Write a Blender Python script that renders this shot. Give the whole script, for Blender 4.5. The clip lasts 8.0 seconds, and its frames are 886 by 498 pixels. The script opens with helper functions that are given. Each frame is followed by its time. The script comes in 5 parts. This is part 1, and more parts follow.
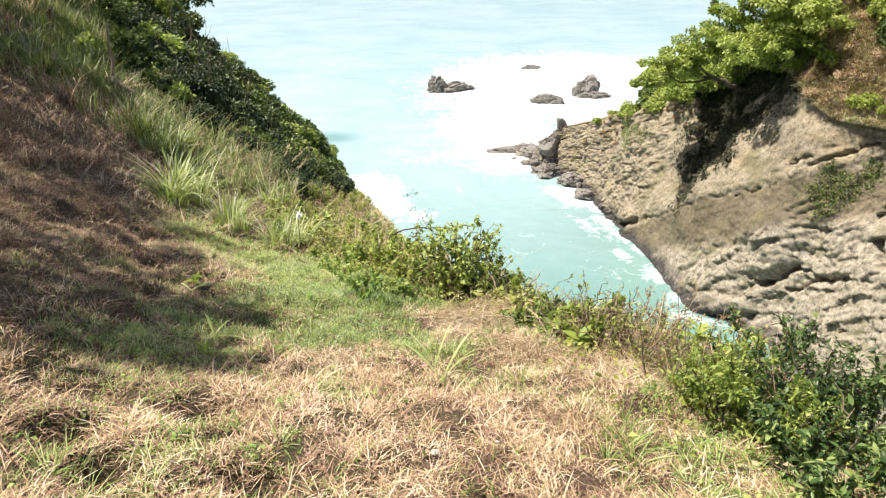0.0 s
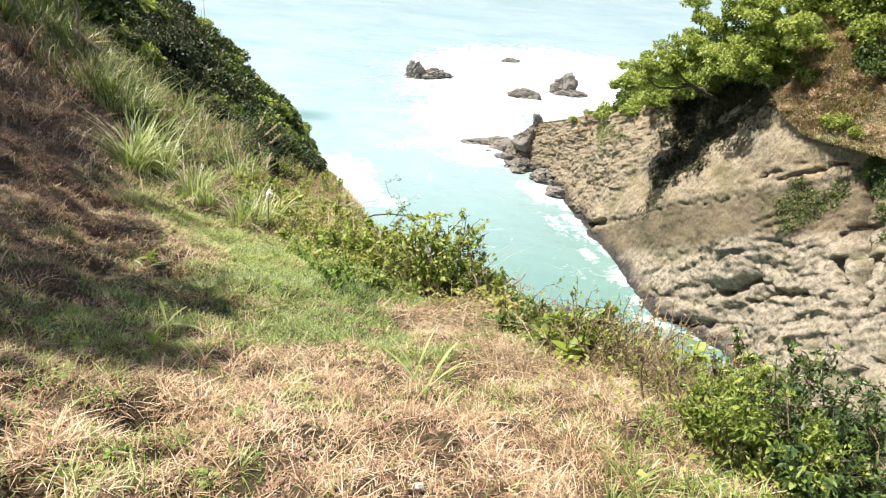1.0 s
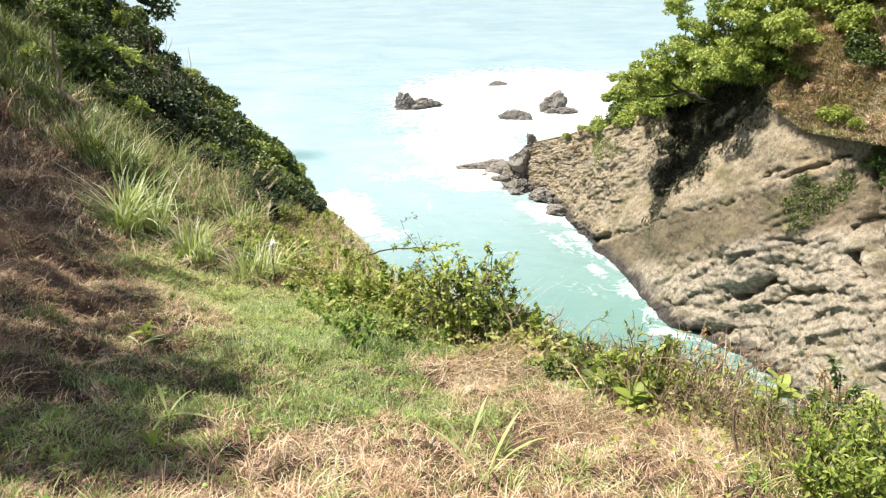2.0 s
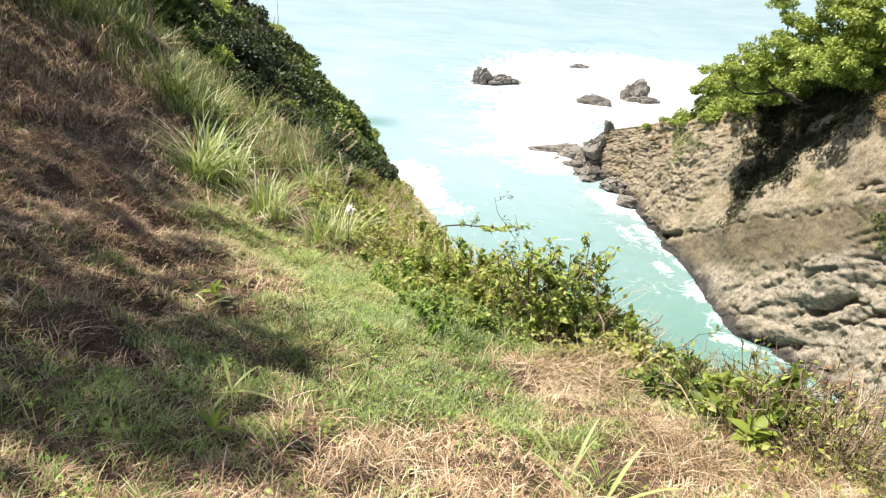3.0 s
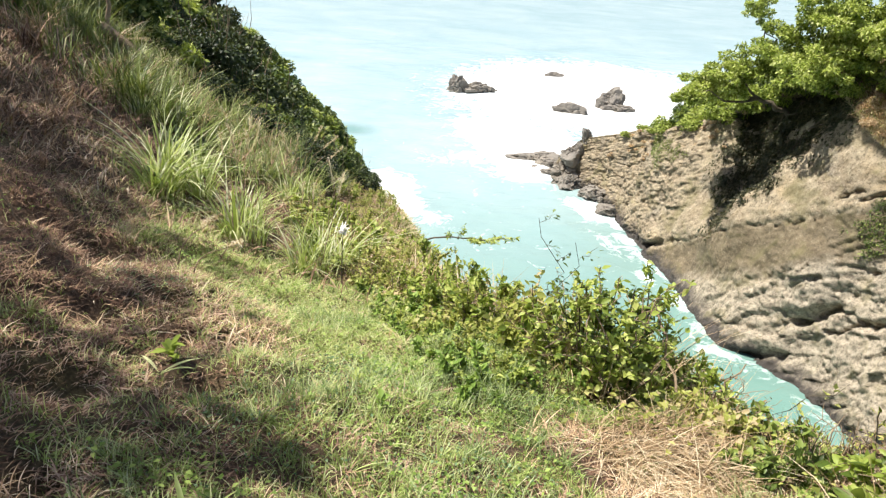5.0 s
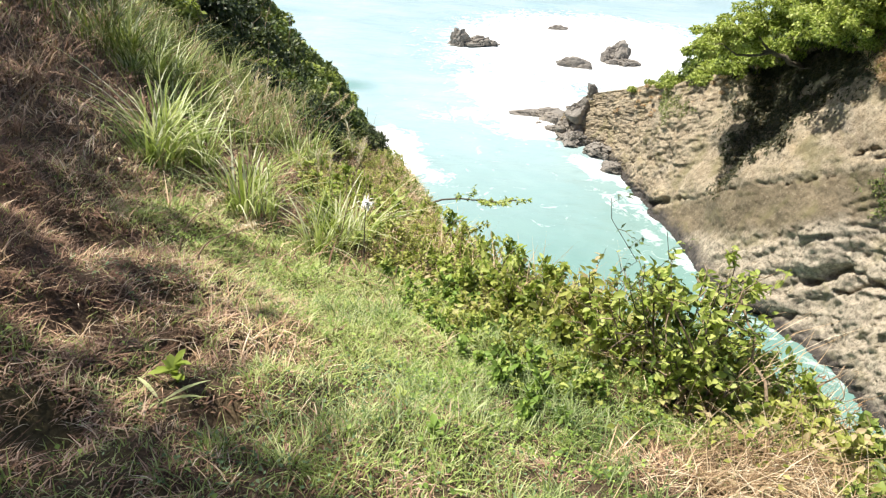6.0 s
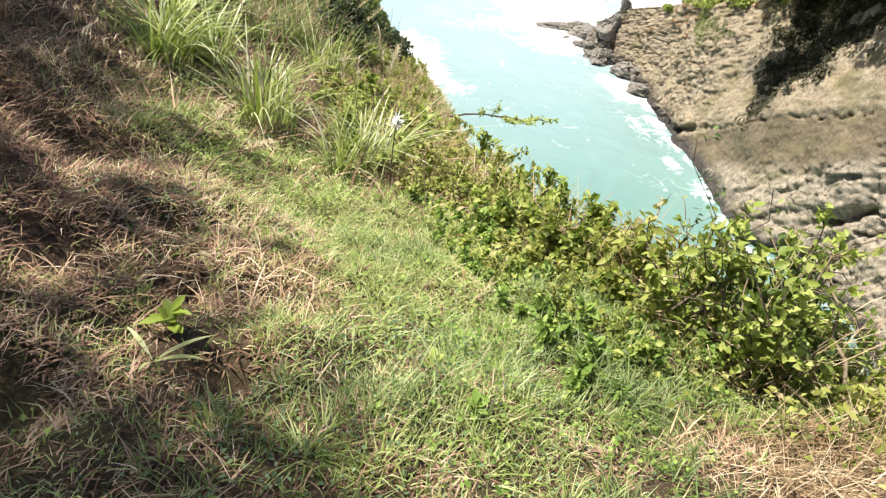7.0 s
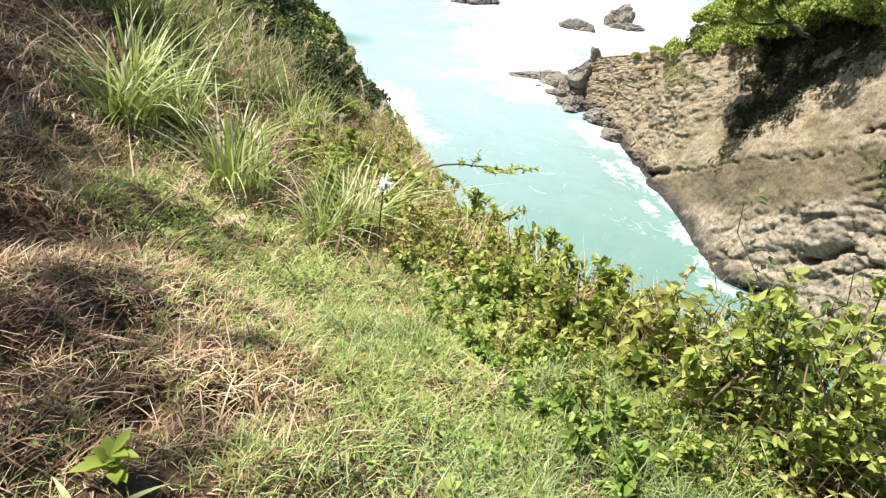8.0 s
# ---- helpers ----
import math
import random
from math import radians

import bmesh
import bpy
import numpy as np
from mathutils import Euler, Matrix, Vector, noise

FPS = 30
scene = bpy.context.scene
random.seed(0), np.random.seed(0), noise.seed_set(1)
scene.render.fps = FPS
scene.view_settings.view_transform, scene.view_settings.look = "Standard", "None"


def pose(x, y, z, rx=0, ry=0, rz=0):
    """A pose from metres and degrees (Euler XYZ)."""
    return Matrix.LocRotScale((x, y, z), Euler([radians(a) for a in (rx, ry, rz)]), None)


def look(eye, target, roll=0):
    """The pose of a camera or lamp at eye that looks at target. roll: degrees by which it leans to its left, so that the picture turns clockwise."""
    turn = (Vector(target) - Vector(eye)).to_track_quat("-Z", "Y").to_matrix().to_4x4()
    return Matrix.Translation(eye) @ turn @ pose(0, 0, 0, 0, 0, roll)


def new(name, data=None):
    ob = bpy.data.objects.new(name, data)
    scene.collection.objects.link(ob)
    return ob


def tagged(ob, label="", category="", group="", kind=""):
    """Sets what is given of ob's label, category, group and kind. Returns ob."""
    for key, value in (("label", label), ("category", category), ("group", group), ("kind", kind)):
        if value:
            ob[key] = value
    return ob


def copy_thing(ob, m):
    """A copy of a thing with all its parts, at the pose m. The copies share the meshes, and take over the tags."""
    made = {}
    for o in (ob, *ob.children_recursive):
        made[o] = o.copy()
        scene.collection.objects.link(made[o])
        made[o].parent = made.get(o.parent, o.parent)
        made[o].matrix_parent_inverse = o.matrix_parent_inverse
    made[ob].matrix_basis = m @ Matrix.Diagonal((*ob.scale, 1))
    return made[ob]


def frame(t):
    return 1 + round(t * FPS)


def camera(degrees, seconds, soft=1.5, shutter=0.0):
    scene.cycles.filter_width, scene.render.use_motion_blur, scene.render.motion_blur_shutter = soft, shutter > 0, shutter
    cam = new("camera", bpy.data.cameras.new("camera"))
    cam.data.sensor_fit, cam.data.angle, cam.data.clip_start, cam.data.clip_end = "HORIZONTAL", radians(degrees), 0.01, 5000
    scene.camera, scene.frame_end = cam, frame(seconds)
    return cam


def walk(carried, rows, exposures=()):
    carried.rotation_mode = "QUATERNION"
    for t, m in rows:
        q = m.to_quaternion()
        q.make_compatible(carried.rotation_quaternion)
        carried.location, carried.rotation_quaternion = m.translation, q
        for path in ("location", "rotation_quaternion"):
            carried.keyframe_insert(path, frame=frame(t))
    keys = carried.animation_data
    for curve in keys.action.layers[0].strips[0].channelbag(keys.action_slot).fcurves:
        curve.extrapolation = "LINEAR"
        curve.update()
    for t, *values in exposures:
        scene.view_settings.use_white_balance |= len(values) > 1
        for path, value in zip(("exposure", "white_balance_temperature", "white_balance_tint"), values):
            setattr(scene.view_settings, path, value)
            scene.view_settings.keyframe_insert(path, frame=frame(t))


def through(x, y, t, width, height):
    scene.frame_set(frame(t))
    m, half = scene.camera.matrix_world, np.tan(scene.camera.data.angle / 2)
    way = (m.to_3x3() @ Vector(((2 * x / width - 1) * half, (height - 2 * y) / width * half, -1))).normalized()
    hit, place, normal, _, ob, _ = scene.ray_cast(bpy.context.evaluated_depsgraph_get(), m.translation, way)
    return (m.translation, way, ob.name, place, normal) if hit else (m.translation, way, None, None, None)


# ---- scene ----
cam = camera(66.0, 8.0, soft=1.28)
PATH = [
    (0, (0.113, 0.059, 1.488), (0.082, 1.879, 0.659), -1.0),
    (0.5, (0.013, 0.249, 1.411), (-0.02, 2.107, 0.67), 2.7),
    (1, (-0.081, 0.627, 1.293), (-0.01, 2.432, 0.435), 4.4),
    (1.5, (-0.143, 1.016, 1.184), (-0.087, 2.838, 0.362), 0.6),
    (2, (-0.309, 1.428, 1.08), (-0.246, 3.266, 0.294), -0.8),
    (3.5, (-0.746, 2.343, 0.748), (-0.911, 4.133, -0.129), 4.5),
    (4, (-0.863, 2.709, 0.63), (-0.97, 4.548, -0.15), 4.1),
    (4.5, (-0.972, 3.039, 0.503), (-1.015, 4.868, -0.304), 4.0),
    (6, (-1.477, 4.244, 0.195), (-1.503, 6.01, -0.744), 3.8),
    (6.5, (-1.605, 4.547, 0.083), (-1.468, 6.202, -1.031), 9.7),
    (7, (-1.683, 4.841, -0.005), (-1.714, 6.472, -1.162), 7.4),
    (7.5, (-1.773, 5.15, -0.094), (-1.775, 6.876, -1.104), 7.2),
    (8, (-1.839, 5.405, -0.177), (-1.825, 7.116, -1.214), 6.6),
]
walk(cam, [(t, look(eye, target, roll)) for t, eye, target, roll in PATH])

# ---- light ----
SUN_FROM = Vector((-0.43, 0.06, 0.90)).normalized()
SEA = -27.5
scene.view_settings.exposure = 0.87

world = bpy.data.worlds.new("sky")
scene.world = world
world.use_nodes = True
sky = world.node_tree.nodes.new("ShaderNodeTexSky")
sky.sky_type = "NISHITA"
sky.sun_disc = False
sky.sun_elevation = math.asin(SUN_FROM.z)
sky.sun_rotation = math.atan2(SUN_FROM.x, SUN_FROM.y)
sky.dust_density = 2.0
back = world.node_tree.nodes["Background"]
back.inputs["Strength"].default_value = 0.078
world.node_tree.links.new(sky.outputs[0], back.inputs["Color"])

sun_data = bpy.data.lights.new("sun", "SUN")
sun_data.energy = 5.0
sun_data.angle = radians(0.55)
sun_data.color = (1.0, 0.95, 0.86)
sun = new("sun", sun_data)
sun.matrix_world = look(SUN_FROM * 80, (0, 0, 0))


# ---- material helpers ----
class Nodes:
    """A small builder of node materials."""

    def __init__(self, name):
        self.material = bpy.data.materials.new(name)
        self.material.use_nodes = True
        self.tree = self.material.node_tree
        self.shader = self.tree.nodes["Principled BSDF"]
        self.out = self.tree.nodes["Material Output"]
        self.position = self.add("ShaderNodeNewGeometry")

    def add(self, kind, **values):
        node = self.tree.nodes.new(kind)
        for key, value in values.items():
            node.inputs[key.replace("_", " ")].default_value = value
        return node

    def link(self, a, b):
        self.tree.links.new(a, b)

    def noise(self, scale, detail=4.0, rough=0.6, distort=0.0, stretch=None):
        n = self.add("ShaderNodeTexNoise", Scale=scale, Detail=detail, Roughness=rough, Distortion=distort)
        source = self.position.outputs["Position"]
        if stretch:
            m = self.add("ShaderNodeMapping")
            m.inputs["Scale"].default_value = stretch
            self.link(source, m.inputs["Vector"])
            source = m.outputs[0]
        self.link(source, n.inputs["Vector"])
        return n.outputs["Fac"]

    def ramp(self, fac, *stops):
        r = self.add("ShaderNodeValToRGB")
        e = r.color_ramp.elements
        while len(e) < len(stops):
            e.new(0.5)
        for el, (at, colour) in zip(e, stops):
            el.position = at
            el.color = (*colour, 1.0)
        self.link(fac, r.inputs["Fac"])
        return r.outputs["Color"]

    def span(self, fac, low, high, a=0.0, b=1.0):
        r = self.add("ShaderNodeMapRange")
        r.inputs["From Min"].default_value, r.inputs["From Max"].default_value = low, high
        r.inputs["To Min"].default_value, r.inputs["To Max"].default_value = a, b
        self.link(fac, r.inputs["Value"])
        return r.outputs["Result"]

    def mix(self, fac, a, b, blend="MIX"):
        m = self.add("ShaderNodeMix")
        m.data_type, m.blend_type = "RGBA", blend
        for value, socket in ((fac, m.inputs[0]), (a, m.inputs[6]), (b, m.inputs[7])):
            if isinstance(value, (int, float)):
                socket.default_value = value
            elif isinstance(value, tuple):
                socket.default_value = (*value, 1.0)
            else:
                self.link(value, socket)
        return m.outputs[2]

    def sum(self, a, b, how="ADD"):
        m = self.add("ShaderNodeMath")
        m.operation = how
        for value, socket in ((a, m.inputs[0]), (b, m.inputs[1])):
            if isinstance(value, (int, float)):
                socket.default_value = value
            else:
                self.link(value, socket)
        return m.outputs[0]

    def beds(self):
        """Height across the tilted rock beds."""
        x = self.add("ShaderNodeSeparateXYZ")
        self.link(self.position.outputs["Position"], x.inputs[0])
        return self.sum(x.outputs["Z"], self.sum(x.outputs["Y"], 0.64, "MULTIPLY"))

    def height(self):
        x = self.add("ShaderNodeSeparateXYZ")
        self.link(self.position.outputs["Position"], x.inputs[0])
        return x.outputs["Z"]

    def bump(self, fac, strength=0.5, distance=0.02):
        b = self.add("ShaderNodeBump", Strength=strength, Distance=distance)
        self.link(fac, b.inputs["Height"])
        self.link(b.outputs[0], self.shader.inputs["Normal"])

    def finish(self, colour, rough=0.8, spec=0.3):
        if isinstance(colour, tuple):
            self.shader.inputs["Base Color"].default_value = (*colour, 1.0)
        else:
            self.link(colour, self.shader.inputs["Base Color"])
        if isinstance(rough, (int, float)):
            self.shader.inputs["Roughness"].default_value = rough
        else:
            self.link(rough, self.shader.inputs["Roughness"])
        self.shader.inputs["Specular IOR Level"].default_value = spec
        return self.material


def leaf_material(name, stops, through=0.35, rough=0.55, patch=0.6):
    """Foliage: a colour for each leaf, drifting over the plant, with light coming through."""
    n = Nodes(name)
    own = n.position.outputs["Random Per Island"]
    drift = n.span(n.noise(patch, 4.0), 0.3, 0.7, -0.32, 0.32)
    colour = n.ramp(n.sum(own, drift), *stops)
    mat = n.finish(colour, rough, 0.3)
    t = n.add("ShaderNodeBsdfTranslucent")
    warm = n.mix(0.35, colour, (0.30, 0.36, 0.03))
    n.link(warm, t.inputs["Color"])
    m = n.add("ShaderNodeMixShader", Fac=through)
    n.link(n.shader.outputs[0], m.inputs[1])
    n.link(t.outputs[0], m.inputs[2])
    n.link(m.outputs[0], n.out.inputs["Surface"])
    return mat


GRASS = leaf_material("green_grass", [(0.0, (0.12, 0.16, 0.035)), (0.3, (0.265, 0.345, 0.085)), (0.65, (0.425, 0.505, 0.17)), (1.0, (0.63, 0.65, 0.33))], 0.4, 0.55, 0.9)
GREY_GRASS = leaf_material("grey_green_blade", [(0.0, (0.10, 0.15, 0.05)), (0.4, (0.24, 0.32, 0.12)), (0.75, (0.42, 0.49, 0.22)), (1.0, (0.62, 0.66, 0.38))], 0.4, 0.5, 1.0)
PALE_GRASS = leaf_material("pale_grass_blade", [(0.0, (0.22, 0.27, 0.07)), (0.4, (0.46, 0.52, 0.17)), (0.75, (0.62, 0.66, 0.29)), (1.0, (0.74, 0.74, 0.42))], 0.45, 0.6, 1.3)
STRAW = leaf_material("dry_straw", [(0.0, (0.17, 0.10, 0.055)), (0.35, (0.47, 0.31, 0.175)), (0.7, (0.70, 0.505, 0.315)), (1.0, (0.84, 0.71, 0.52))], 0.2, 0.6, 1.6)
BROWN = leaf_material("brown_litter", [(0.0, (0.07, 0.036, 0.026)), (0.4, (0.21, 0.115, 0.072)), (0.8, (0.37, 0.235, 0.155)), (1.0, (0.5, 0.365, 0.26))], 0.1, 0.8, 0.9)
RUSTY = leaf_material("withered_leaf", [(0.0, (0.10, 0.05, 0.03)), (0.5, (0.30, 0.165, 0.09)), (0.85, (0.46, 0.30, 0.17)), (1.0, (0.5, 0.44, 0.16))], 0.3, 0.7, 0.9)
WEED = leaf_material("weed_leaf", [(0.0, (0.09, 0.15, 0.03)), (0.5, (0.20, 0.31, 0.055)), (1.0, (0.38, 0.49, 0.12))], 0.35, 0.5, 0.8)
CLOVER = leaf_material("clover_leaf", [(0.0, (0.05, 0.10, 0.04)), (0.5, (0.12, 0.20, 0.085)), (1.0, (0.24, 0.34, 0.17))], 0.3, 0.5, 1.2)
REED = leaf_material("tall_grass_blade", [(0.0, (0.16, 0.22, 0.05)), (0.35, (0.36, 0.44, 0.12)), (0.7, (0.58, 0.63, 0.27)), (1.0, (0.78, 0.77, 0.52))], 0.45, 0.38, 0.7)
COARSE = leaf_material("coarse_grass", [(0.0, (0.05, 0.075, 0.02)), (0.4, (0.12, 0.155, 0.04)), (0.75, (0.22, 0.255, 0.075)), (0.94, (0.36, 0.36, 0.15)), (1.0, (0.5, 0.46, 0.28))], 0.3, 0.6, 0.4)
PLUME = leaf_material("seed_head", [(0.0, (0.38, 0.28, 0.16)), (0.6, (0.6, 0.5, 0.33)), (1.0, (0.76, 0.7, 0.54))], 0.3, 0.8)
SCRUB = leaf_material("scrub_leaf", [(0.0, (0.11, 0.13, 0.025)), (0.3, (0.31, 0.34, 0.07)), (0.65, (0.49, 0.51, 0.13)), (0.88, (0.62, 0.59, 0.23)), (1.0, (0.64, 0.5, 0.29))], 0.5, 0.5, 0.8)
SHRUB = leaf_material("shrub_leaf", [(0.0, (0.035, 0.06, 0.014)), (0.4, (0.11, 0.165, 0.035)), (0.75, (0.25, 0.32, 0.07)), (1.0, (0.43, 0.48, 0.16))], 0.35, 0.42, 0.8)
DEEP = leaf_material("deep_shrub_leaf", [(0.0, (0.02, 0.04, 0.012)), (0.45, (0.055, 0.095, 0.025)), (0.8, (0.13, 0.19, 0.05)), (1.0, (0.28, 0.34, 0.11))], 0.22, 0.42, 0.8)
BRIGHT = leaf_material("bright_leaf", [(0.0, (0.09, 0.14, 0.025)), (0.45, (0.31, 0.39, 0.07)), (1.0, (0.56, 0.6, 0.18))], 0.45, 0.45, 0.8)
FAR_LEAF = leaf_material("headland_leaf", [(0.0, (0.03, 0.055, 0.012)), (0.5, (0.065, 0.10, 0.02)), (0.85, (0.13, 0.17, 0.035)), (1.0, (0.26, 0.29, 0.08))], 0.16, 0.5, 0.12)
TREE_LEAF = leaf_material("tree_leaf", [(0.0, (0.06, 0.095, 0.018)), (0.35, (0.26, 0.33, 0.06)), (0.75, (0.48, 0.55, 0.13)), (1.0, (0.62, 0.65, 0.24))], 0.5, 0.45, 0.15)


# hedge leaf darkened to carry the shade on the hedge's near face
SHADED_HEDGE_LEAF = leaf_material("hedge_leaf", [(0.0, (0.012, 0.022, 0.008)), (0.5, (0.03, 0.048, 0.014)), (0.85, (0.06, 0.085, 0.024)), (1.0, (0.15, 0.18, 0.05))], 0.1, 0.5, 0.2)
# near-black leaf: the trees' shade on the cliff is put into this colour
SHADE_LEAF = leaf_material("creeper_leaf", [(0.0, (0.02, 0.022, 0.012)), (0.5, (0.055, 0.055, 0.03)), (0.9, (0.11, 0.10, 0.055)), (1.0, (0.24, 0.19, 0.12))], 0.15, 0.6, 0.3)


def bark_material(name, dark, light):
    n = Nodes(name)
    grain = n.noise(14.0, 6.0, 0.7, 0.0, (1.0, 1.0, 0.25))
    mat = n.finish(n.ramp(grain, (0.3, dark), (0.7, light)), 0.9, 0.2)
    n.bump(grain, 0.6, 0.02)
    return mat


BARK = bark_material("bark", (0.05, 0.04, 0.03), (0.17, 0.14, 0.10))
DRY_STEM = bark_material("dry_stem", (0.16, 0.11, 0.07), (0.4, 0.31, 0.21))


def soil_material():
    n = Nodes("hillside_soil")
    fine = n.noise(38.0, 6.0, 0.7)
    broad = n.noise(0.9, 4.0, 0.6)
    litter = n.ramp(fine, (0.25, (0.05, 0.032, 0.022)), (0.5, (0.13, 0.085, 0.055)), (0.75, (0.28, 0.2, 0.13)))
    green = n.ramp(fine, (0.25, (0.045, 0.034, 0.02)), (0.75, (0.17, 0.14, 0.07)))
    mat = n.finish(n.mix(n.span(broad, 0.42, 0.6), litter, green), 0.95, 0.15)
    n.bump(fine, 1.0, 0.05)
    return mat


SOIL = soil_material()


def rock_material(name, wet=True, shade=None):
    n = Nodes(name)
    broad = n.noise(0.16, 5.0, 0.6, 0.4)
    mid = n.noise(1.1, 7.0, 0.7, 0.3)
    fine = n.noise(7.0, 6.0, 0.75)
    bands = n.noise(0.55, 5.0, 0.65, 0.2, (0.25, 0.64, 1.0))
    base = n.ramp(mid, (0.25, (0.12, 0.10, 0.08)), (0.45, (0.29, 0.25, 0.195)), (0.6, (0.41, 0.365, 0.29)), (0.8, (0.55, 0.5, 0.41)))
    tint = n.ramp(broad, (0.35, (0.30, 0.285, 0.255)), (0.48, (0.27, 0.22, 0.155)), (0.56, (0.36, 0.32, 0.25)), (0.68, (0.43, 0.34, 0.21)))
    colour = n.mix(0.55, base, tint)
    colour = n.mix(n.span(bands, 0.52, 0.68, 0.0, 0.35), colour, (0.13, 0.11, 0.085))
    colour = n.mix(n.span(fine, 0.52, 0.7, 0.0, 0.65), colour, (0.09, 0.075, 0.055))
    pits = n.noise(2.6, 5.0, 0.7, 0.5)
    colour = n.mix(n.span(pits, 0.57, 0.66, 0.0, 0.75), colour, (0.07, 0.06, 0.05))
    colour = n.mix(n.span(pits, 0.42, 0.34, 0.0, 0.5), colour, (0.6, 0.55, 0.46))
    streak = n.noise(0.8, 6.0, 0.7, 0.8, (1.0, 1.0, 0.28))
    colour = n.mix(n.span(streak, 0.55, 0.72, 0.0, 0.5), colour, (0.16, 0.14, 0.12))
    colour = n.mix(n.span(streak, 0.42, 0.3, 0.0, 0.5), colour, (0.56, 0.51, 0.43))
    if shade:
        colour = n.mix(0.72, colour, shade)
    else:
        level = n.sum(n.beds(), n.span(broad, 0.3, 0.7, -0.5, 0.5))
        pale = n.mix(n.span(pits, 0.45, 0.6, 0.0, 0.7), (0.45, 0.415, 0.36), (0.14, 0.125, 0.105))
        colour = n.mix(n.span(level, 12.6, 10.8, 0.0, 0.8), colour, pale)
        brown = n.mix(n.span(n.noise(1.3, 5.0, 0.7, 0.4, (0.2, 0.64, 1.4)), 0.4, 0.62), (0.10, 0.082, 0.055), (0.20, 0.165, 0.115))
        slab = n.sum(n.span(level, 11.2, 12.6), n.span(level, 16.5, 15.9), "MULTIPLY")
        colour = n.mix(n.sum(slab, 0.8, "MULTIPLY"), colour, brown)
        speck = n.noise(4.2, 7.0, 0.78, 0.2)
        colour = n.mix(n.span(speck, 0.52, 0.62, 0.0, 0.7), colour, (0.085, 0.07, 0.05))
        colour = n.mix(n.span(speck, 0.44, 0.36, 0.0, 0.4), colour, (0.56, 0.50, 0.40))
        moss = n.noise(0.35, 6.0, 0.7, 0.5)
        colour = n.mix(n.span(moss, 0.52, 0.64, 0.0, 0.6), colour, (0.17, 0.16, 0.085))
        colour = n.mix(1.0, colour, (0.98, 0.925, 0.83), "MULTIPLY")
    rough = 0.9
    if wet:
        level = n.sum(n.height(), n.span(mid, 0.0, 1.0, -1.6, 1.6))
        damp = n.span(level, SEA + 1.5, SEA + 0.4)
        colour = n.mix(damp, colour, (0.05, 0.042, 0.036))
        rough = n.span(damp, 0.0, 1.0, 0.92, 0.45)
    mat = n.finish(colour, rough, 0.3)
    n.bump(n.sum(n.sum(mid, 0.5, "MULTIPLY"), n.sum(fine, 0.45, "MULTIPLY")), 1.0, 0.2)
    return mat


ROCK = rock_material("cliff_rock")
SEA_ROCK = rock_material("sea_rock_stone", False, (0.19, 0.175, 0.16))


def water_material():
    n = Nodes("sea_water")
    foam = n.add("ShaderNodeAttribute")
    foam.attribute_name = "foam"
    shoal = n.add("ShaderNodeAttribute")
    shoal.attribute_name = "shoal"
    broad = n.noise(0.045, 5.0, 0.6, 0.6)
    lace = n.noise(0.42, 8.0, 0.72, 1.2)
    ripple = n.noise(0.55, 6.0, 0.65, 0.3, (0.55, 1.0, 1.0))
    deep = n.ramp(broad, (0.3, (0.27, 0.38, 0.40)), (0.6, (0.35, 0.445, 0.46)), (0.8, (0.43, 0.51, 0.52)))
    shallow = n.ramp(broad, (0.3, (0.12, 0.24, 0.21)), (0.7, (0.19, 0.30, 0.27)))
    water = n.mix(shoal.outputs["Fac"], deep, shallow)
    cover = n.span(n.sum(foam.outputs["Fac"], n.span(lace, 0.25, 0.75, -0.5, 0.5)), 0.35, 0.75)
    colour = n.mix(cover, water, (0.78, 0.80, 0.80))
    mat = n.finish(colour, n.span(cover, 0.0, 1.0, 0.22, 0.9), 0.5)
    n.bump(ripple, 0.35, 0.5)
    return mat


WATER = water_material()
WHITE_PETAL = Nodes("white_fluff").finish((0.82, 0.8, 0.76), 0.9)


# ---- mesh helpers ----
def rng_of(seed):
    return np.random.default_rng(seed)


def mesh_of(name, verts, faces, material, smooth=False):
    """A mesh from arrays: verts (n, 3) and a list of face arrays, each (m, k)."""
    me = bpy.data.meshes.new(name)
    verts = np.asarray(verts, dtype=np.float32)
    me.vertices.add(len(verts))
    me.vertices.foreach_set("co", verts.ravel())
    loops = np.concatenate([np.asarray(f, dtype=np.int32).ravel() for f in faces])
    starts, at = [], 0
    for f in faces:
        m, k = np.shape(f)
        starts.append(at + np.arange(m, dtype=np.int32) * k)
        at += m * k
    starts = np.concatenate(starts)
    me.loops.add(len(loops))
    me.loops.foreach_set("vertex_index", loops)
    me.polygons.add(len(starts))
    me.polygons.foreach_set("loop_start", starts)
    if smooth:
        me.polygons.foreach_set("use_smooth", np.ones(len(starts), dtype=bool))
    me.materials.append(material)
    me.update(calc_edges=True)
    return me


def grid_faces(rows, cols):
    i = np.arange(rows - 1)[:, None] * cols + np.arange(cols - 1)[None, :]
    return np.stack([i, i + 1, i + cols + 1, i + cols], -1).reshape(-1, 4)


def part_of(name, me, parent=None, label=""):
    ob = new(name, me)
    if parent is not None:
        ob.parent = parent
    return tagged(ob, label)


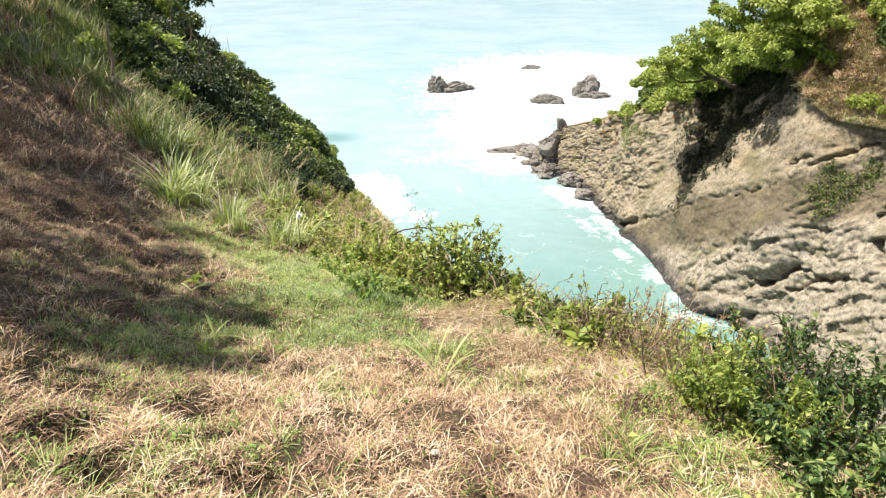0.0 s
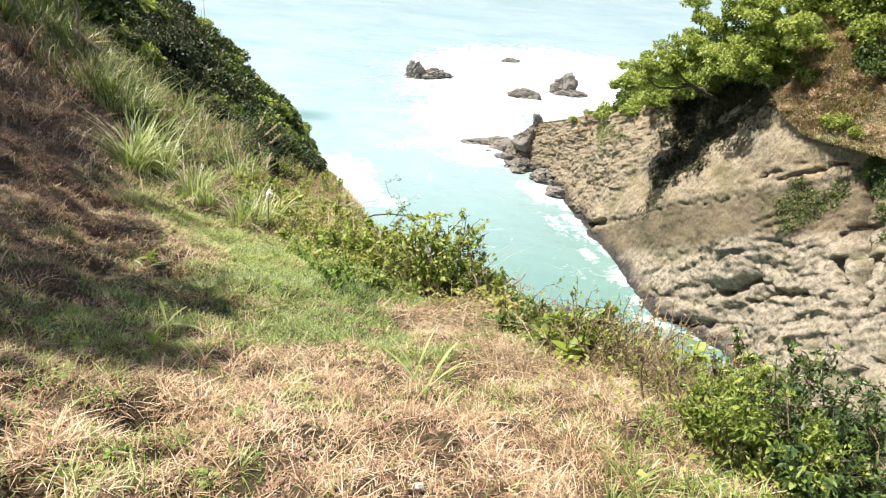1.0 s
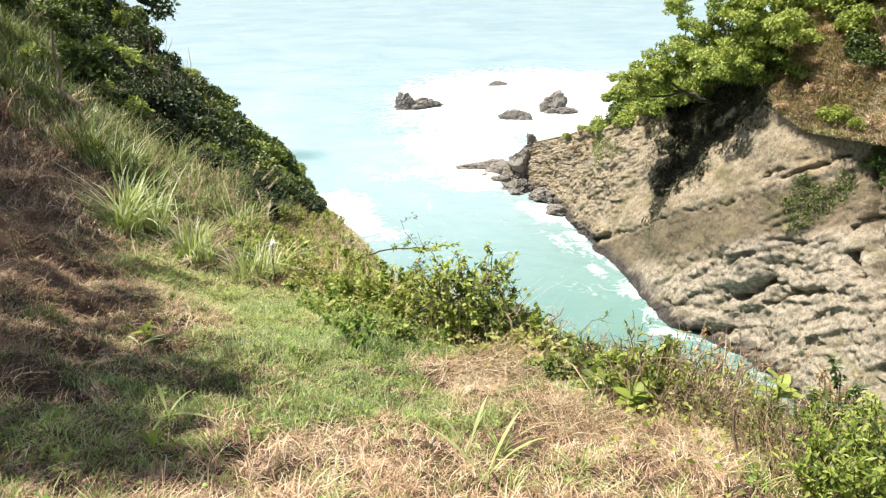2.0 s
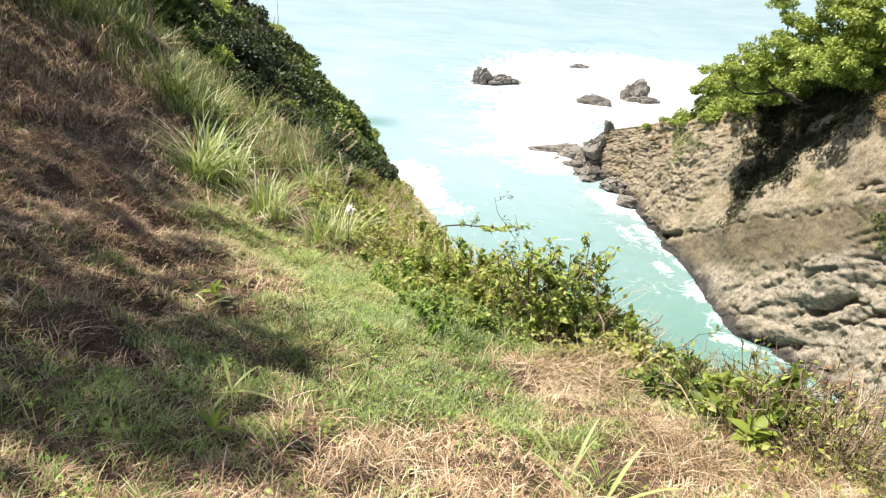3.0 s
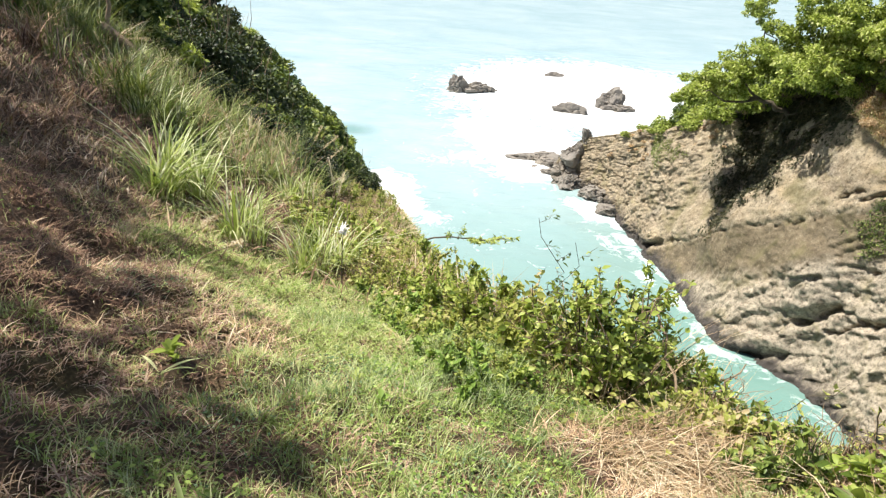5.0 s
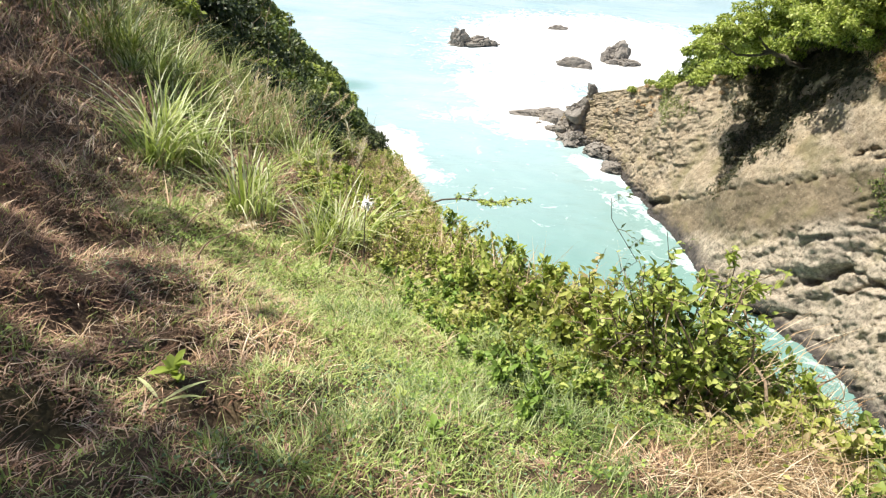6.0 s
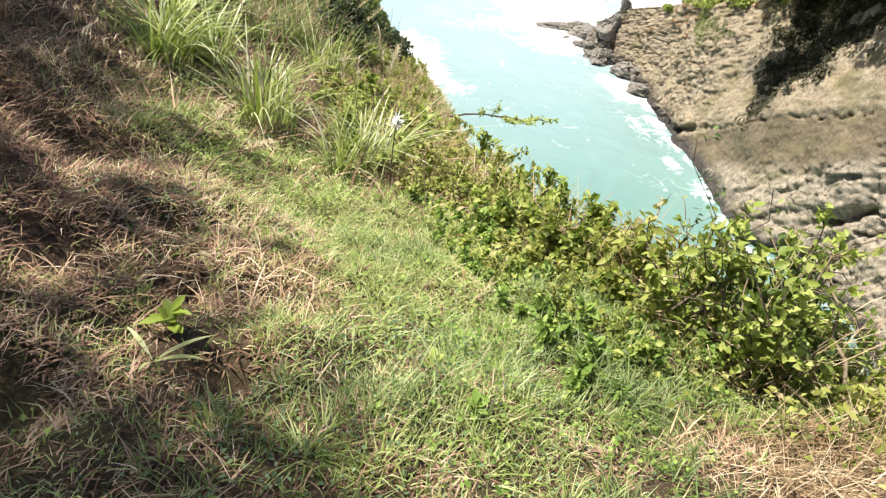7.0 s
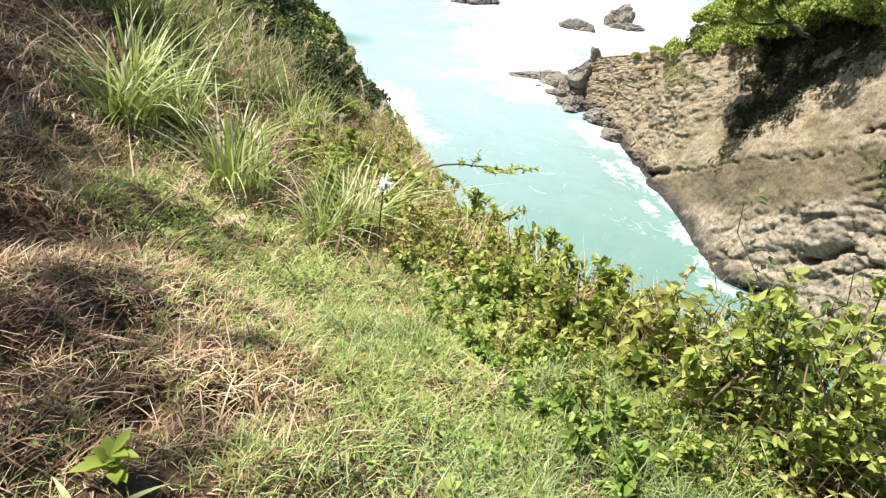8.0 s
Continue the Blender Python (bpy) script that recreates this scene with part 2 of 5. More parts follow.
def hash3(ix, iy, iz, seed):
    h = (ix.astype(np.int64) * 374761393 + iy.astype(np.int64) * 668265263 + iz.astype(np.int64) * 2147483647 + seed * 1274126177) & 0xFFFFFFFF
    h = ((h ^ (h >> 13)) * 1274126177) & 0xFFFFFFFF
    h = ((h ^ (h >> 16)) * 2246822519) & 0xFFFFFFFF
    return ((h ^ (h >> 15)) & 0xFFFFFF) / float(0xFFFFFF)


def value_noise(p, seed=0):
    """Smooth noise from 0 to 1 at points p (n, 3)."""
    b = np.floor(p)
    f = p - b
    f = f * f * (3 - 2 * f)
    b = b.astype(np.int64)
    out = 0
    for dx in (0, 1):
        for dy in (0, 1):
            for dz in (0, 1):
                w = (f[:, 0] if dx else 1 - f[:, 0]) * (f[:, 1] if dy else 1 - f[:, 1]) * (f[:, 2] if dz else 1 - f[:, 2])
                out = out + w * hash3(b[:, 0] + dx, b[:, 1] + dy, b[:, 2] + dz, seed)
    return out


def fbm(p, octaves=4, seed=0, gain=0.5):
    total, amp, norm = 0, 1.0, 0.0
    for o in range(octaves):
        total = total + amp * value_noise(p * 2.03**o + o * 17.3, seed + o)
        norm += amp
        amp *= gain
    return total / norm


def cells(p, seed=0):
    """Cell noise: for each point the two nearest distances and a random value of its cell."""
    b = np.floor(p).astype(np.int64)
    f1 = np.full(len(p), 9.0)
    f2 = np.full(len(p), 9.0)
    own = np.zeros(len(p))
    for dx in (-1, 0, 1):
        for dy in (-1, 0, 1):
            for dz in (-1, 0, 1):
                c = b + (dx, dy, dz)
                q = c + np.stack([hash3(c[:, 0], c[:, 1], c[:, 2], seed + k) for k in (1, 2, 3)], 1)
                d = np.linalg.norm(p - q, axis=1)
                near = d < f1
                f2 = np.where(near, f1, np.minimum(f2, d))
                own = np.where(near, hash3(c[:, 0], c[:, 1], c[:, 2], seed + 9), own)
                f1 = np.where(near, d, f1)
    return f1, f2, own


def facets(p, seed=0, tilt=1.0):
    """Broken angular surface: each cell a tilted plane of its own height."""
    b = np.floor(p).astype(np.int64)
    near = np.full(len(p), 9.0)
    out = np.zeros(len(p))
    for dx in (-1, 0, 1):
        for dy in (-1, 0, 1):
            for dz in (-1, 0, 1):
                c = b + (dx, dy, dz)
                h = [hash3(c[:, 0], c[:, 1], c[:, 2], seed + k) for k in range(6)]
                d = p - c - np.stack(h[:3], 1)
                far = np.linalg.norm(d, axis=1)
                plane = (h[3] - 0.5) + tilt * 2 * ((h[4] - 0.5) * d[:, 1] + (h[5] - 0.5) * d[:, 2])
                out = np.where(far < near, plane, out)
                near = np.minimum(near, far)
    return out


def flat(x, y, k=1.0, seed=0, octaves=3):
    p = np.stack([np.ravel(x) * k, np.ravel(y) * k, np.full(np.size(x), 0.37)], 1)
    return fbm(p, octaves, seed).reshape(np.shape(x))


# ---- the hillside ----
EDGE_Y = [-12, 0, 3, 5, 6.3, 7.5, 8.5, 9.5, 11, 15, 20, 29, 40, 53, 70]
EDGE_X = [4.8, 4.2, 3.9, 3.4, 2.7, 2.0, 1.3, 0.4, -1.2, -2.6, -3.1, -3.7, -5.5, -8.1, -14.0]


# small bare pits in the near slope: x, y, radius
PITS = ((-1.66, 2.69, 0.17), (-1.49, 3.57, 0.17), (-0.95, 2.75, 0.15), (-2.05, 3.0, 0.2), (-1.25, 3.15, 0.1), (-2.3, 3.6, 0.15), (-0.4, 3.4, 0.09), (0.25, 2.7, 0.1), (-3.1, 6.2, 0.2), (-2.75, 5.3, 0.18), (-3.4, 7.1, 0.2), (-2.95, 7.2, 0.15), (-2.6, 7.35, 0.12), (-3.2, 7.7, 0.15), (-2.5, 6.7, 0.13), (-3.9, 8.2, 0.25), (-4.4, 7.6, 0.25), (0.2, 7.85, 0.25))


def pitted(x, y):
    """1 in the middle of a pit, 0 outside."""
    out = np.zeros(np.shape(x))
    for cx, cy, r in PITS:
        out = np.maximum(out, np.exp(-(((x - cx) ** 2 + (y - cy) ** 2) / r**2) ** 2))
    return out


def hill(x, y):
    """Height of the bare ground."""
    x, y = np.asarray(x, float), np.asarray(y, float)
    z = -0.32 - 0.1085 * x - 0.3076 * y
    begin = 3.0 + np.clip(y - 8, -8, 60) * 0.11
    steep = 0.5 + np.clip((y - 8) / 45, 0, 1) * 0.45
    d = -x - begin
    rise = np.where(d > 0, d, 0.0) + 0.45 * np.exp(-np.abs(d) / 0.9) * 0.5
    z = z + steep * rise
    over = x - np.interp(y, EDGE_Y, EDGE_X)
    soft = np.log1p(np.exp(np.clip(over * 2.2, -30, 30))) / 2.2
    soft = np.where(over > 12, over, soft)
    z = z - 1.5 * soft
    z = z - 1.1 * np.clip((y - 24) / 16, 0, 1)
    end = np.interp(x, [-60, -20, -16, -8], [66, 60, 57.5, 55])
    z = z - 1.6 * np.clip(y - end, 0, None)
    z = z + (flat(x, y, 0.35, 3) - 0.5) * 0.35 + (flat(x, y, 1.6, 5) - 0.5) * 0.18 + ((flat(x, y, 5.0, 6, 2) - 0.5) * 0.13 + (flat(x, y, 2.6, 7, 2) - 0.5) * 0.14) * np.clip((14 - y) / 2, 0, 1)
    z = z - 0.17 * pitted(x, y)
    return np.maximum(z, SEA - 3.0)


def hill_point(x, y, up=0.0):
    return Vector((x, y, float(hill(np.array([x]), np.array([y]))[0]) + up))


def steps(*stretches):
    """Coordinates from stretches of (start, end, step)."""
    return np.unique(np.concatenate([np.arange(a, b, s) for a, b, s in stretches] + [[stretches[-1][1]]]))


gx = steps((-60, -20, 1.6), (-20, -7, 0.5), (-7, 5, 0.13), (5, 12, 0.5), (12, 22, 1.0))
gy = steps((-14, 0, 0.6), (0, 13, 0.13), (13, 32, 0.35), (32, 64, 0.7), (64, 82, 1.4))
X, Y = np.meshgrid(gx, gy)
Z = hill(X, Y)
Z = Z + (flat(X, Y, 7.0, 8, 2) - 0.5) * 0.06
ground = new("ground", mesh_of("ground", np.stack([X, Y, Z], -1).reshape(-1, 3), [grid_faces(len(gy), len(gx))], SOIL, True))
tagged(ground, "steep grassy hillside of dry soil and litter above the sea", "hillside", kind="structure")

# ---- the far headland ----
SHORE_Y = np.array([12, 25, 33, 40, 45.5, 50.5, 56, 62, 69, 80, 87, 92.0])
SHORE_X = np.array([36, 29.5, 26.4, 25.0, 23.7, 20.5, 19, 18.7, 17.2, 16.3, 14, 11.0])
ROCK_TOP_Y = [12, 30, 45, 49, 55, 60, 65, 70, 75, 81, 87, 91, 93]
ROCK_TOP_Z = [-7, -9, -10.5, -10.6, -8.0, -8.6, -11.6, -14.4, -16.4, -18.0, -20.6, -22.3, -25.5]
CREST_RISE_Y = [12, 40, 50, 60, 70, 78, 82, 93]
CREST_RISE = [16, 15, 13, 10, 6, 2.5, 0.8, 0.3]


def shore(y):
    return np.interp(y, SHORE_Y, SHORE_X)


def bedding(y, z):
    """Height across the tilted beds of the rock."""
    return z + 0.64 * y


HOLLOW_Z = [-20.6, -19.6, -18.0, -16.2, -14.8, -13.4, -11.5, -9.0, -6.5]
HOLLOW_NEAR = [60.0, 58.6, 57.6, 56.8, 56.0, 55.2, 54.4, 53.8, 52.6]
HOLLOW_FAR = [60.4, 62.6, 64.4, 65.4, 66.3, 67.4, 69.0, 72.0, 75.0]
HOLLOW_DEPTH = 2.4


def hollow(y, z):
    """How far inside the rim of the shaded hollow a point of the face lies."""
    return np.minimum(y - np.interp(z, HOLLOW_Z, HOLLOW_NEAR), np.interp(z, HOLLOW_Z, HOLLOW_FAR) - y) * 0.75


# joints and clefts in the face: y, z at both ends, half width, depth
JOINTS = ((68.6, -27.2, 64.8, -24.9, 0.3, 1.2), (64.8, -24.9, 54.2, -18.5, 0.09, 0.4), (54.2, -18.5, 50.2, -16.4, 0.08, 0.35), (50.1, -14.6, 49.3, -13.6, 0.17, 0.9), (48.7, -14.0, 46.7, -12.1, 0.14, 0.8),
          (47.8, -23.6, 46.4, -21.6, 0.28, 1.4), (46.2, -23.2, 43.0, -20.8, 0.13, 0.9), (45.7, -20.0, 43.5, -20.0, 0.2, 1.0), (46.9, -20.4, 47.3, -18.8, 0.12, 0.6), (47.3, -18.5, 46.1, -18.2, 0.18, 0.9),
          (45.2, -12.6, 42.8, -15.4, 0.34, 3.4), (42.8, -15.4, 38.9, -18.8, 0.4, 3.8), (42.3, -17.6, 41.0, -18.6, 0.26, 2.0), (44.6, -21.6, 42.5, -20.4, 0.2, 1.0), (49.2, -27.6, 47.4, -26.2, 0.3, 1.2))


def rock_face():
    """The rock face: bedded, cracked, blocky towards the near end."""
    ys = steps((14, 36, 0.6), (36, 60, 0.12), (60, 93.4, 0.19))
    n_up, n_slope = 150, 34
    u = np.linspace(0, 1, n_up)
    verts = []
    for y in ys:
        top = np.interp(y, ROCK_TOP_Y, ROCK_TOP_Z)
        z = (SEA - 1.5) + u * (top - SEA + 1.5)
        x = shore(y) + 0.40 * (z - SEA)
        rise = np.interp(y, CREST_RISE_Y, CREST_RISE)
        v = np.linspace(0, 1, n_slope + 1)[1:]
        zs = top + rise * v
        xs = x[-1] + rise * 1.0 * v + 1.2 * v
        zs = np.concatenate([zs, [zs[-1] - 0.3, zs[-1] - 6, SEA - 3]])
        flat_top = 4 * np.clip((84 - y) / 8, 0.15, 1)
        xs = np.concatenate([xs, [xs[-1] + flat_top, xs[-1] + flat_top + 10, xs[-1] + flat_top + 26]])
        verts.append(np.stack([np.concatenate([x, xs]), np.full(n_up + n_slope + 3, y), np.concatenate([z, zs])], 1))
    v = np.array(verts)
    rows, cols = v.shape[:2]
    p = v.reshape(-1, 3)
    y, z = p[:, 1], p[:, 2]
    bed = bedding(y, z)
    above = (np.arange(len(p)) % cols) >= n_up
    out = (fbm(p * 0.16, 3, 20) - 0.5) * 3.2
    slab = np.clip(1 - np.abs(bed - 14.6) / 1.8, 0, 1) * np.clip((66 - y) / 4, 0, 1)
    knobs = np.abs(fbm(p * 1.5, 4, 24, 0.6) - 0.5)
    out += ((fbm(p * 0.7, 5, 21, 0.6) - 0.5) * 0.3 + (fbm(p * 3.1, 3, 23, 0.65) - 0.5) * np.where(y > 60, 0.4, 0.26) - knobs * 0.4 * np.clip((y - 60) / 8, 0.0, 1)) * (1 - 0.7 * slab)
    # beds standing proud and set back
    layer = value_noise(np.stack([np.zeros(len(p)), y * 0.05, bed * 0.75], 1), 30)
    out += (np.round(layer * 5) / 5 - 0.5) * 0.12
    out += 0.16 * np.clip((bed - 16.3) / 0.4, 0, 1) * np.clip((70 - y) / 6, 0, 1)
    # angular blocks in the near half of the face
    warp = (fbm(p * 0.5, 3, 41) - 0.5) * 1.1
    large = facets(np.stack([p[:, 0] * 0.15, y * 0.34 + warp * 0.25, (bed + warp * 0.5) * 0.5], 1), 40, 1.3)
    mid = facets(np.stack([p[:, 0] * 0.3, y * 0.9 + warp * 0.4, (bed + warp) * 1.15], 1), 44, 1.5)
    fine = facets(np.stack([p[:, 0] * 0.6, y * 2.2, bed * 2.6 + warp], 1), 53, 1.5)
    blocky = np.clip((58 - y) / 6, 0, 1) * np.clip((16.5 - bed) / 2.0, 0.3, 1)
    blocky = blocky * (1 - 0.85 * np.clip(1.6 - np.abs(bed - 13.8) / 1.7, 0, 1) * np.clip((y - 47) / 3, 0, 1))
    rough = np.clip((y - 62) / 6, 0, 1)
    out += blocky * (0.34 * large + 0.17 * mid + 0.08 * fine) + rough * (0.10 * mid + 0.08 * fine) + 0.02 * mid + 0.02 * fine
    # open joints, slots and upright clefts
    wob_y, wob_z = (fbm(p * 1.1, 4, 48, 0.6) - 0.5) * 0.9, (fbm(p * 1.1 + 9.1, 4, 45, 0.6) - 0.5) * 0.9
    for y0, z0, y1, z1, wide, deep in JOINTS:
        ty, tz = y1 - y0, z1 - z0
        k = np.clip(((y - y0) * ty + (z - z0) * tz) / (ty * ty + tz * tz), 0, 1)
        away = np.hypot(y + wob_y - y0 - ty * k, z + wob_z - z0 - tz * k)
        out -= deep * np.exp(-((away / (wide * 1.15)) ** 4)) * np.clip(-0.35 + 2.6 * value_noise(np.stack([y * 0.9, z * 0.9, p[:, 0] * 0.1], 1), 43), 0, 1)
    # a hollow under the trees, narrowing downwards, shaped to the shade they cast
    ragged = hollow(y, z) + (fbm(p * 0.5, 4, 36) - 0.5) * 2.6
    out -= HOLLOW_DEPTH * np.clip(ragged / 2.0, 0, 1) * np.clip((z + 21.5) / 5, 0.2, 1)
    # rough rubbly rock at the tip
    f1b, f2b, ownb = cells(p * 0.8, 50)
    rubble = np.clip((y - 64) / 8, 0, 1)
    out += rubble * ((ownb - 0.5) * 0.3 - 0.22 * np.exp(-((f2b - f1b) / 0.08) ** 2))
    # the crest follows the face at the tip, and overhangs the hollow
    brow = np.repeat(out.reshape(rows, cols)[:, n_up - 1], cols) * np.clip(1 - (np.arange(len(p)) % cols - n_up) / 14, 0, 1) * np.clip((y - 70) / 4, 0, 1)
    out = np.where(above, (fbm(p * 0.3, 3, 60) - 0.5) * 1.4 * np.clip((92 - y) / 12, 0.2, 1) + brow, out)
    p[:, 0] -= out * 0.93
    p[:, 1] -= out * 0.25
    inner = (ragged > -0.9) & ~above & (z > -22)
    return mesh_of("cliff", p, [grid_faces(rows, cols)], ROCK), p[inner], ragged[inner], p[~above & (z > SEA + 2)]


FACE, HOLLOW_WALL, HOLLOW_IN, BARE_FACE = rock_face()
cliff = tagged(new("cliff", FACE), "tan and grey layered rock cliff of the headland across the cove", "cliff", kind="structure")

# ---- the sea ----
wx = steps((-3000, -300, 300), (-300, -70, 12), (-70, -30, 2.0), (-30, 60, 0.6), (60, 120, 4), (120, 500, 30), (500, 3000, 400))
wy = steps((-600, -20, 60), (-20, 34, 3), (34, 110, 0.6), (110, 210, 0.9), (210, 420, 6), (420, 1200, 60), (1200, 4600, 400))
X, Y = np.meshgrid(wx, wy)
near = np.clip((260 - np.hypot(X, Y - 60)) / 120, 0, 1)
swell = (flat(X * 0.5, Y, 0.16, 70, 4) - 0.5) * 0.9 + (flat(X, Y, 0.9, 74, 3) - 0.5) * 0.22
Z = SEA + swell * near
sea = new("sea", mesh_of("sea", np.stack([X, Y, Z], -1).reshape(-1, 3), [grid_faces(len(wy), len(wx))], WATER, True))
tagged(sea, "pale turquoise sea with white foam round the rocks", "sea", kind="structure")


def patch(cx, cy, rx, ry, turn=0.0):
    c, s = math.cos(radians(turn)), math.sin(radians(turn))
    a, b = ((X - cx) * c + (Y - cy) * s) / rx, (-(X - cx) * s + (Y - cy) * c) / ry
    return np.clip(1.35 - np.hypot(a, b), 0, 1)


bank = np.abs(X - shore(Y)) * 0.95 + 50 * (Y > 94) + 50 * (Y < 14)
foam = np.maximum.reduce([
    1.0 * patch(24, 152, 31, 42, -12), 0.9 * patch(8, 108, 10, 20, 20), 0.85 * patch(9, 93, 7, 6), 0.9 * patch(-11, 82, 5, 7), 0.75 * patch(-8, 77, 3.4, 6, 35), 0.6 * patch(-6, 74, 6, 3, -30), 0.68 * patch(14.0, 79, 2.2, 5.5, 12), 0.52 * patch(14.8, 70, 1.3, 3.4, 14), 0.6 * patch(17.0, 61.5, 1.1, 3.2, 12), 0.5 * patch(19.8, 49.5, 1.3, 3.0, 30), 0.5 * patch(2, 98, 12, 5, 25),
    0.46 * np.exp(-((bank / 1.5) ** 2)) * np.clip((Y - 42) / 12, 0.6, 1), 0.27 * np.exp(-((bank / 6.0) ** 2)) * np.clip((Y - 42) / 16, 0.45, 1), 0.12 * patch(4, 80, 24, 44)])
for key, values in (("foam", foam), ("shoal", np.maximum(np.clip(1.15 - (Y - 40) / 52, 0, 1), 0.8 * patch(-19.3, 107.9, 4.0, 3.4)))):
    sea.data.attributes.new(key, "FLOAT", "POINT").data.foreach_set("value", values.ravel().astype(np.float32))


# ---- plant helpers ----
def unit(v):
    return v / np.maximum(np.linalg.norm(v, axis=-1, keepdims=True), 1e-9)


def blades(base, turn, tall, wide, lean, droop, cuts=3):
    """Blades of grass: tapered strips that lean towards turn (radians) and droop at the tip."""
    n = len(base)
    ahead = np.stack([np.cos(turn), np.sin(turn), np.zeros(n)], 1)
    side = np.stack([-np.sin(turn), np.cos(turn), np.zeros(n)], 1)
    rows = []
    for k in range(cuts + 1):
        t = k / cuts
        mid = base + ahead * (tall * lean * t**1.7)[:, None]
        mid[:, 2] += tall * (t - droop * t**2.2)
        if k < cuts:
            half = side * (0.5 * wide * (1 - 0.75 * t**1.6))[:, None]
            rows += [mid - half, mid + half]
        else:
            rows.append(mid)
    per = 2 * cuts + 1
    verts = np.stack(rows, 1).reshape(-1, 3)
    at = (np.arange(n) * per)[:, None]
    quads = [at + np.array([[2 * k, 2 * k + 1, 2 * k + 3, 2 * k + 2]]) for k in range(cuts - 1)]
    tris = at + np.array([[2 * cuts - 2, 2 * cuts - 1, 2 * cuts]])
    return verts, (quads + [tris]) if quads else [tris]


def leaves(at, axis, face, long, wide, curl, fine=False):
    """Leaves folded along the midrib and curling at the tip: four triangles each, or ten with a rounded outline."""
    n = len(at)
    axis = unit(axis)
    side = unit(np.cross(axis, face))
    up = np.cross(side, axis)
    L, W = long[:, None], wide[:, None]
    c = curl[:, None]
    k = np.arange(n)[:, None]
    if not fine:
        mid = at + axis * L * 0.45 - up * W * 0.10
        tip = at + axis * L * (1 - 0.15 * c) - up * L * 0.45 * c
        left = at + axis * L * 0.42 + side * W * 0.5 + up * W * 0.12
        right = at + axis * L * 0.42 - side * W * 0.5 + up * W * 0.12
        verts = np.stack([at, mid, tip, left, right], 1).reshape(-1, 3)
        k = k * 5
        return verts, [np.concatenate([k + np.array([[0, 4, 1]]), k + np.array([[1, 4, 2]]), k + np.array([[0, 1, 3]]), k + np.array([[1, 2, 3]])])]
    rows = []
    for t, half in ((0.0, 0.04), (0.22, 0.38), (0.45, 0.5), (0.72, 0.34), (1.0, 0.0)):
        spine = at + axis * L * (t - 0.15 * c * t * t) - up * (L * 0.45 * c * t * t + W * 0.10 * (half > 0.1))
        rows.append(spine)
        if 0.1 < half:
            rows += [spine + side * W * half + up * W * half * 0.4, spine - side * W * half + up * W * half * 0.4]
    verts = np.stack(rows, 1).reshape(-1, 3)
    k = k * 11
    tris = ((0, 2 + 1, 1), (0, 1, 2), (1, 3, 6), (1, 6, 4), (1, 4, 5), (1, 5, 2), (4, 6, 9), (4, 9, 7), (4, 7, 8), (4, 8, 5), (7, 9, 10), (7, 10, 8))
    return verts, [np.concatenate([k + np.array([t]) for t in tris])]


def tube(points, radii, sides=6):
    """A tapered tube along points."""
    points = np.asarray(points, float)
    way = unit(np.gradient(points, axis=0))
    ref = np.where(np.abs(way[:, 2:3]) > 0.9, [[1.0, 0.0, 0.0]], [[0.0, 0.0, 1.0]])
    a = unit(np.cross(way, ref))
    b = np.cross(way, a)
    ang = np.linspace(0, 2 * np.pi, sides, endpoint=False)
    ring = a[:, None] * np.cos(ang)[None, :, None] + b[:, None] * np.sin(ang)[None, :, None]
    verts = (points[:, None] + ring * np.asarray(radii, float)[:, None, None]).reshape(-1, 3)
    faces = []
    for i in range(len(points) - 1):
        for j in range(sides):
            k = (j + 1) % sides
            faces.append((i * sides + j, i * sides + k, (i + 1) * sides + k, (i + 1) * sides + j))
    return verts, [np.array(faces)]


def joined(*pieces):
    """Join (verts, faces) pieces into one."""
    verts, faces, at = [], [], 0
    for v, fs in pieces:
        verts.append(v)
        faces += [np.asarray(f) + at for f in fs]
        at += len(v)
    return np.concatenate(verts), faces


def bent(rng, a, b, sag=0.1, cuts=5):
    """A crooked line from a to b."""
    a, b = np.asarray(a, float), np.asarray(b, float)
    t = np.linspace(0, 1, cuts)[:, None]
    line = a + (b - a) * t
    wob = rng.normal(0, sag * np.linalg.norm(b - a), (cuts, 3)) * np.sin(np.pi * t)
    return line + wob


def cloud(rng, blobs, count, long, material, name, droop=0.35, ratio=0.5, core=0.55, squash=0.8):
    """Foliage spread through the outer part of blobs given as (centre, radius)."""
    centre = np.array([b[0] for b in blobs], float)
    radius = np.array([b[1] for b in blobs], float)
    pick = rng.choice(len(blobs), count, p=radius**2 / (radius**2).sum())
    way = unit(rng.normal(0, 1, (count, 3)) + (0, 0, 0.25))
    far = radius[pick] * (core + (1.08 - core) * rng.random(count) ** 0.6)
    at = centre[pick] + way * far[:, None] * (1, 1, squash)
    axis = unit(way + rng.normal(0, 0.7, (count, 3)) + (0, 0, -droop))
    face = unit(way * 0.6 + rng.normal(0, 0.5, (count, 3)) + (0, 0, 0.9))
    size = long * rng.uniform(0.6, 1.35, count)
    v, f = leaves(at, axis, face, size, size * ratio * rng.uniform(0.75, 1.2, count), rng.uniform(0.0, 0.9, count))
    return mesh_of(name, v, f, material)


